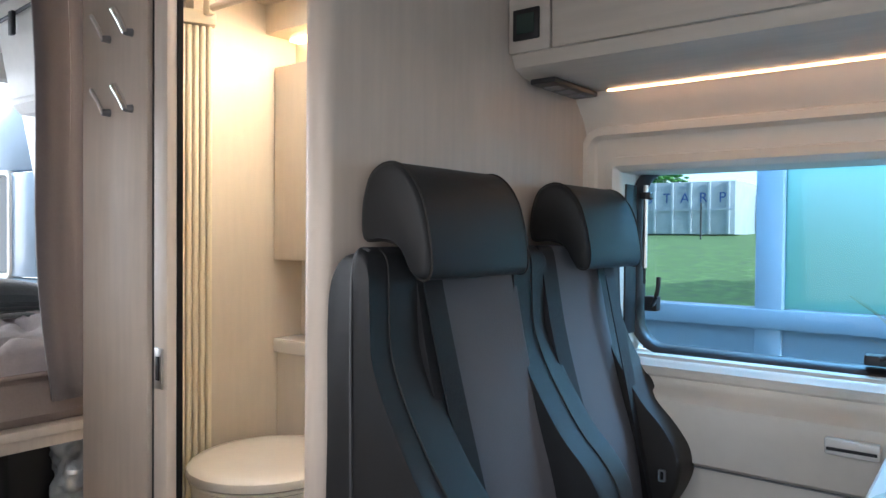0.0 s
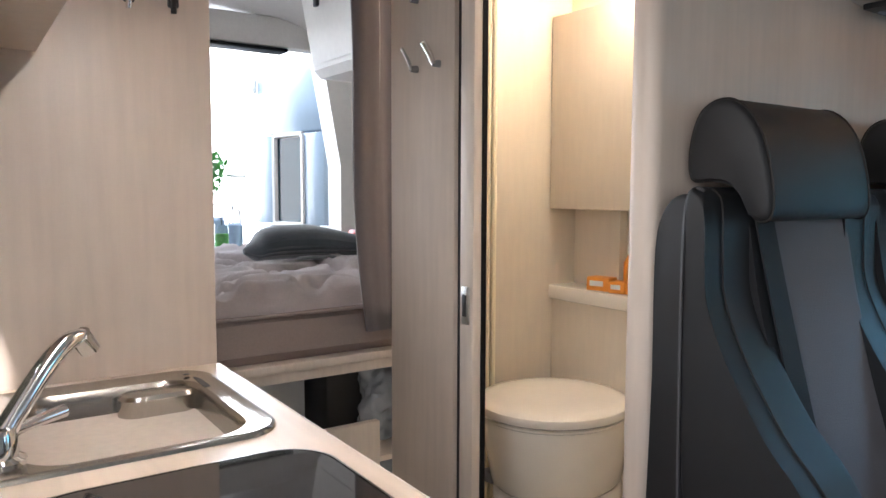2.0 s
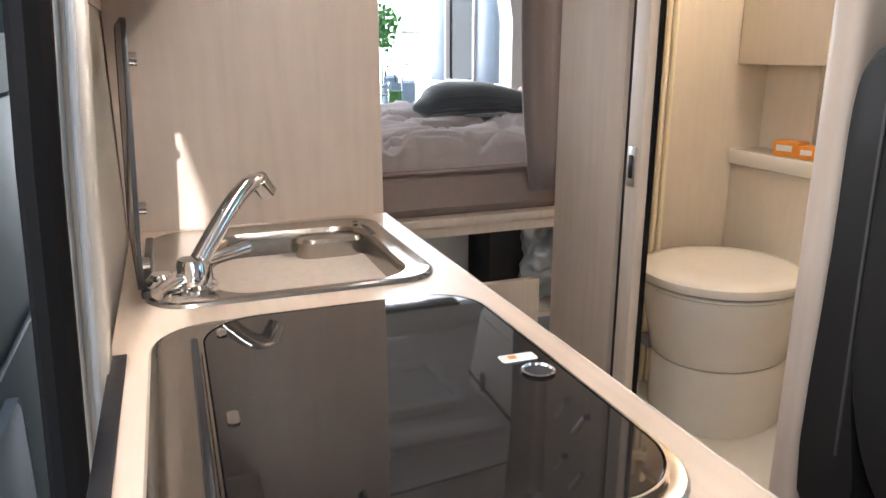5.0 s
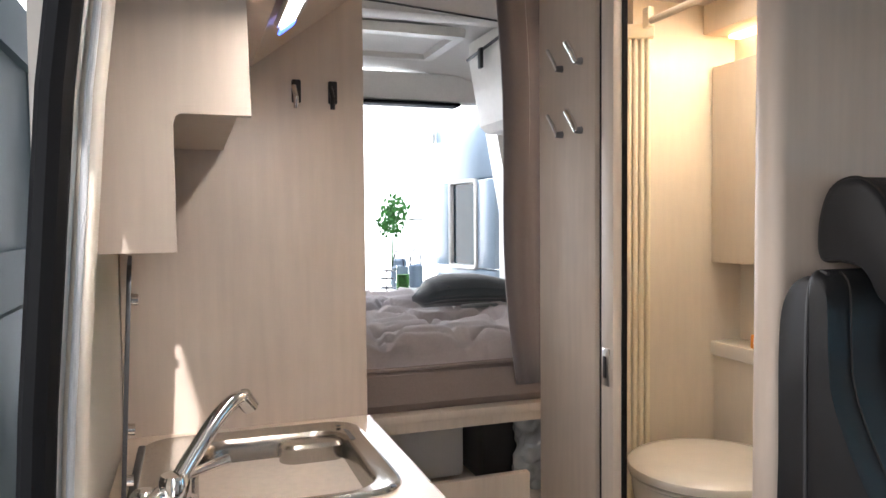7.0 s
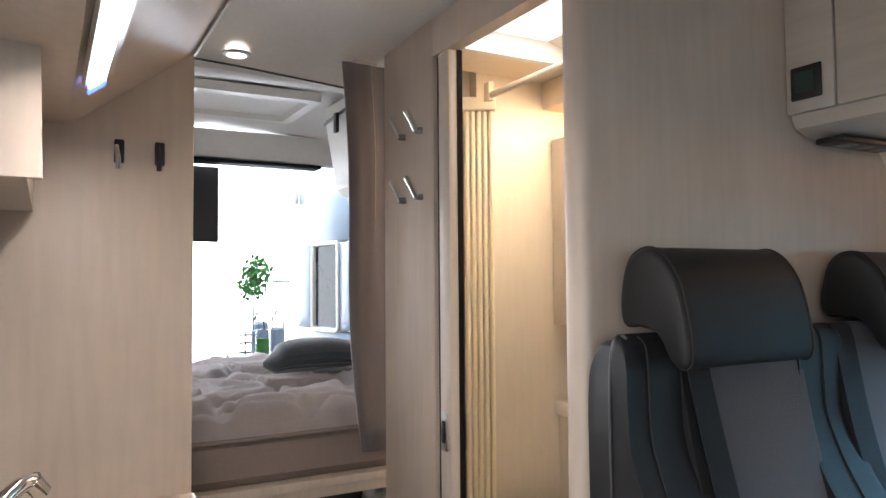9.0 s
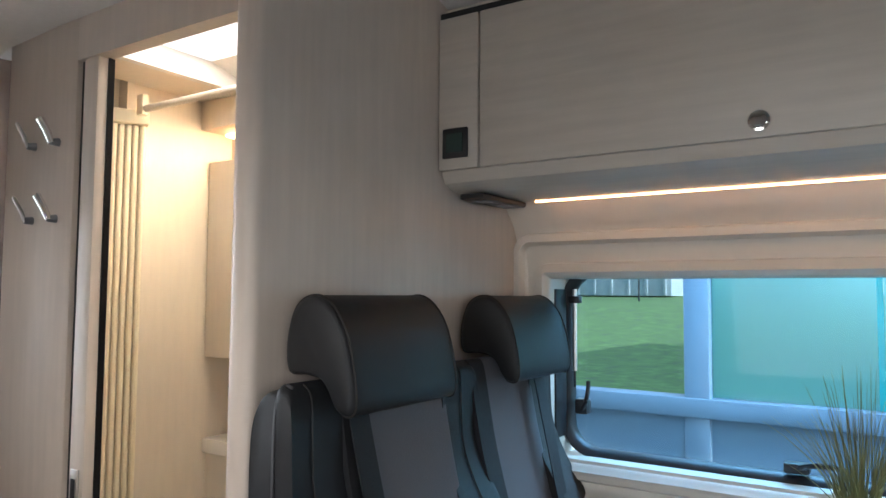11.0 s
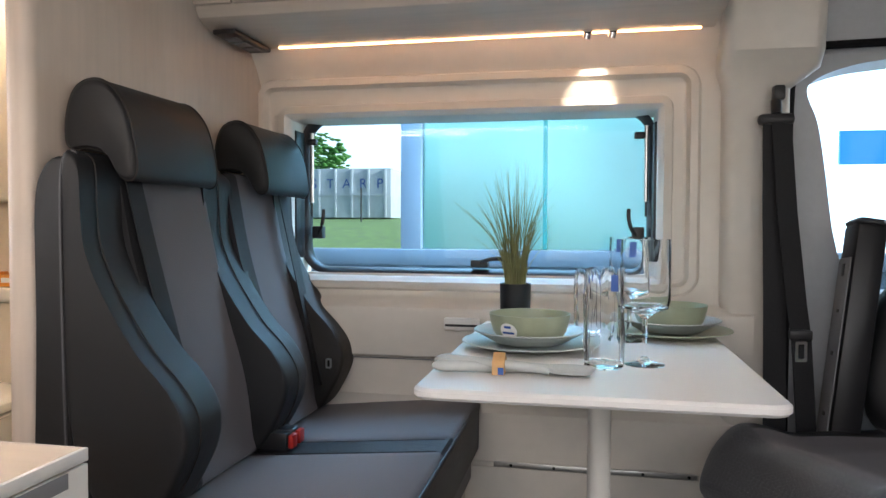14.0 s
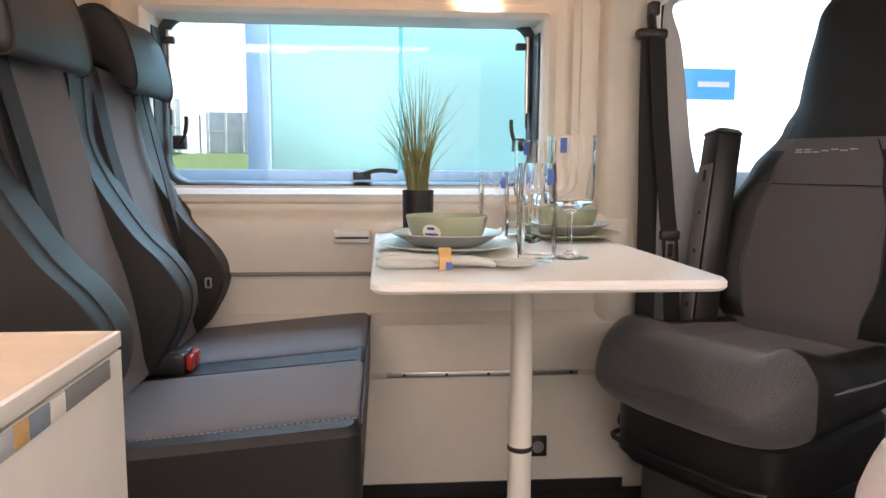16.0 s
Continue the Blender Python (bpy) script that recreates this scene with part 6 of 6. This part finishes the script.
belt = thing("door_belt", "black cab seat belt hanging from the door pillar", "seat belt")
part("upper_anchor", box((0.588, 1.585, 1.265), (0.615, 1.615, 1.30), 0.006), "black", belt)
bm = box((0.555, 1.575, 1.205), (0.635, 1.61, 1.232), 0.010)
tube([(0.596, 1.59, 1.23), (0.596, 1.60, 1.265)], 0.012, 12, bm)
part("guide", bm, "black", belt)
part("webbing", ribbon([(0.590, 1.585, 1.21), (0.592, 1.583, 1.0), (0.596, 1.580, 0.80), (0.600, 1.580, 0.5), (0.602, 1.590, 0.20)], 0.052, (1, 0.1, 0)), "belt", belt)
part("webbing", ribbon([(0.604, 1.578, 1.21), (0.618, 1.570, 1.0), (0.640, 1.560, 0.78), (0.650, 1.555, 0.70)], 0.048, (1, 0.25, 0)), "belt", belt)
part("webbing", ribbon([(0.650, 1.555, 0.70), (0.665, 1.56, 0.5), (0.68, 1.58, 0.25)], 0.048, (1, 0.25, 0)), "belt", belt)
grip = part("tongue_grip", box((0.622, 1.543, 0.700), (0.672, 1.562, 0.724), 0.004), "black", belt)
part("tongue", move(frame_y((-0.014, 0.014, -0.024, 0.024), 0.004, [(0.0, -0.0015), (0.0, 0.0015), (0.007, 0.0015), (0.007, -0.0015)]), Matrix.Translation((0.648, 1.549, 0.674)) @ Matrix.Rotation(radians(12), 4, "Z")), "chrome", grip, "steel belt tongue")
bk = thing("cab_buckle", "red-topped belt buckle beside the cab seat", "buckle")
part("stalk", tube([(0.50, 1.40, 0.40), (0.495, 1.395, 0.50)], 0.012), "black", bk)
part("release", box((0.484, 1.385, 0.500), (0.506, 1.408, 0.528), 0.005), "red", bk)

# ---- seen through the side window ----
gl = thing("glass_partition", "grey-blue framed partition with frosted teal panes outside", "glazed partition")
part("post", box((-0.602, 2.63, -0.6), (-0.515, 2.71, 2.6), 0.006), "frame_blue", gl)
part("sill", box((-3.0, 2.62, 0.800), (3.0, 2.72, 0.868), 0.006), "frame_blue", gl)
part("apron", box((-3.0, 2.65, -0.60), (3.0, 2.70, 0.798)), "frame_blue", gl)
part("pane", box((-0.513, 2.665, 0.870), (-0.02, 2.675, 2.6)), "teal", gl, "frosted teal pane")
part("pane", box((0.0, 2.665, 0.870), (0.62, 2.675, 2.6)), "teal", gl, "frosted teal pane")
part("joint", box((-0.019, 2.655, 0.870), (-0.001, 2.664, 2.6)), "teal_joint", gl)
for k in range(2):
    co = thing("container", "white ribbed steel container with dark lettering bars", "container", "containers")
    X0 = -9.3 + k * 4.0
    X1, Y0, H0, H1 = X0 + 3.8 - k * 0.6, 20.0 + 2.0 * k, 1.20, 2.66 - 0.2 * k
    shell = part("shell", box((X0, Y0, H0), (X1, Y0 + 2.2, H1), 0.03), "cont", co)
    x = X0
    while x < X1 - 0.05:
        part("rib", box((x, Y0 - 0.06, H0 + 0.02), (x + 0.09, Y0 - 0.001, H1 - 0.02), 0.01), "cont", shell)
        x += 0.51
    part("girder", box((X0, Y0 - 0.08, 1.86), (X1, Y0 - 0.0605, 1.92)), "cont", co)
    if k == 0:
        for j, sign in enumerate("STARP"):
            data = bpy.data.curves.new("letter", "FONT")
            data.body, data.size, data.extrude, data.align_x = sign, 0.40, 0.004, "CENTER"
            ob = new("letter", data)
            ob.matrix_world = Matrix.Translation((X0 + 1.12 + j * 0.51 + 0.30, Y0 - 0.008, 2.08)) @ Matrix.Rotation(radians(90), 4, "X")
            ob.data.materials.append(M["bluebar"])
            ob.parent = shell
            ob["label"] = "dark blue letter"
pt = thing("fence_post", "thin grey post on the grass", "post")
part("rod", tube([(-5.6, 17.5, 0.9), (-5.6, 17.5, 1.95)], 0.02), "dark", pt)
tr = thing("tree", "round green tree behind the containers", "tree")
part("trunk", tube([(-10.5, 27, 1.2), (-10.4, 27, 3.0)], [0.25, 0.15]), "dark", tr)
rng = random.Random(3)
bm = bmesh.new()
for k in range(420):
    d = Vector((rng.gauss(0, 1), rng.gauss(0, 1), rng.gauss(0, 0.9))).normalized() * 1.15 * rng.random() ** 0.35
    c = Vector((-10.4, 27, 3.55)) + d
    leaf = bmesh.new()
    bmesh.ops.create_icosphere(leaf, subdivisions=1, radius=rng.uniform(0.07, 0.17))
    move(leaf, Matrix.Translation(c) @ Matrix.Diagonal((1, 1, 0.5, 1)))
    merge(bm, leaf)
part("crown", bm, "green", tr)
# added block, dims the lower right of the frosted panes from behind
shed = thing("shed", "unseen grey block added to darken the frosted panes", "shed")
part("wall", box((0.4, 8.0, -0.5), (12.0, 11.0, 2.0)), "shade_grey", shed)
part("roof", prism_x([(7.8, 2.001), (11.2, 2.001), (9.5, 2.35)], 0.2, 12.2), "grey", shed)
setting("backdrop_sky", box((-120, 90, -2), (60, 90.5, 70)), "skyglow", "hazy bright sky behind the yard", "backdrop")
sg = thing("blue_sign", "blue sign board given its own glow, with white bars, across the yard", "sign")
# the board's blue is emitted, in place of daylight on it
part("board", box((1.80, 5.0, 1.385), (2.53, 5.03, 1.61)), "signglow", sg)
bm = box((2.24, 4.995, 1.475), (2.48, 4.999, 1.515))
part("sign_bar", bm, "paper", sg, "white bar")
# this backdrop emits its brightness, no daylight falls on it
setting("backdrop_cab", box((1.45, 5.2, -0.6), (9, 5.25, 5)), "bright", "glowing white backdrop beyond the cab window", "backdrop")
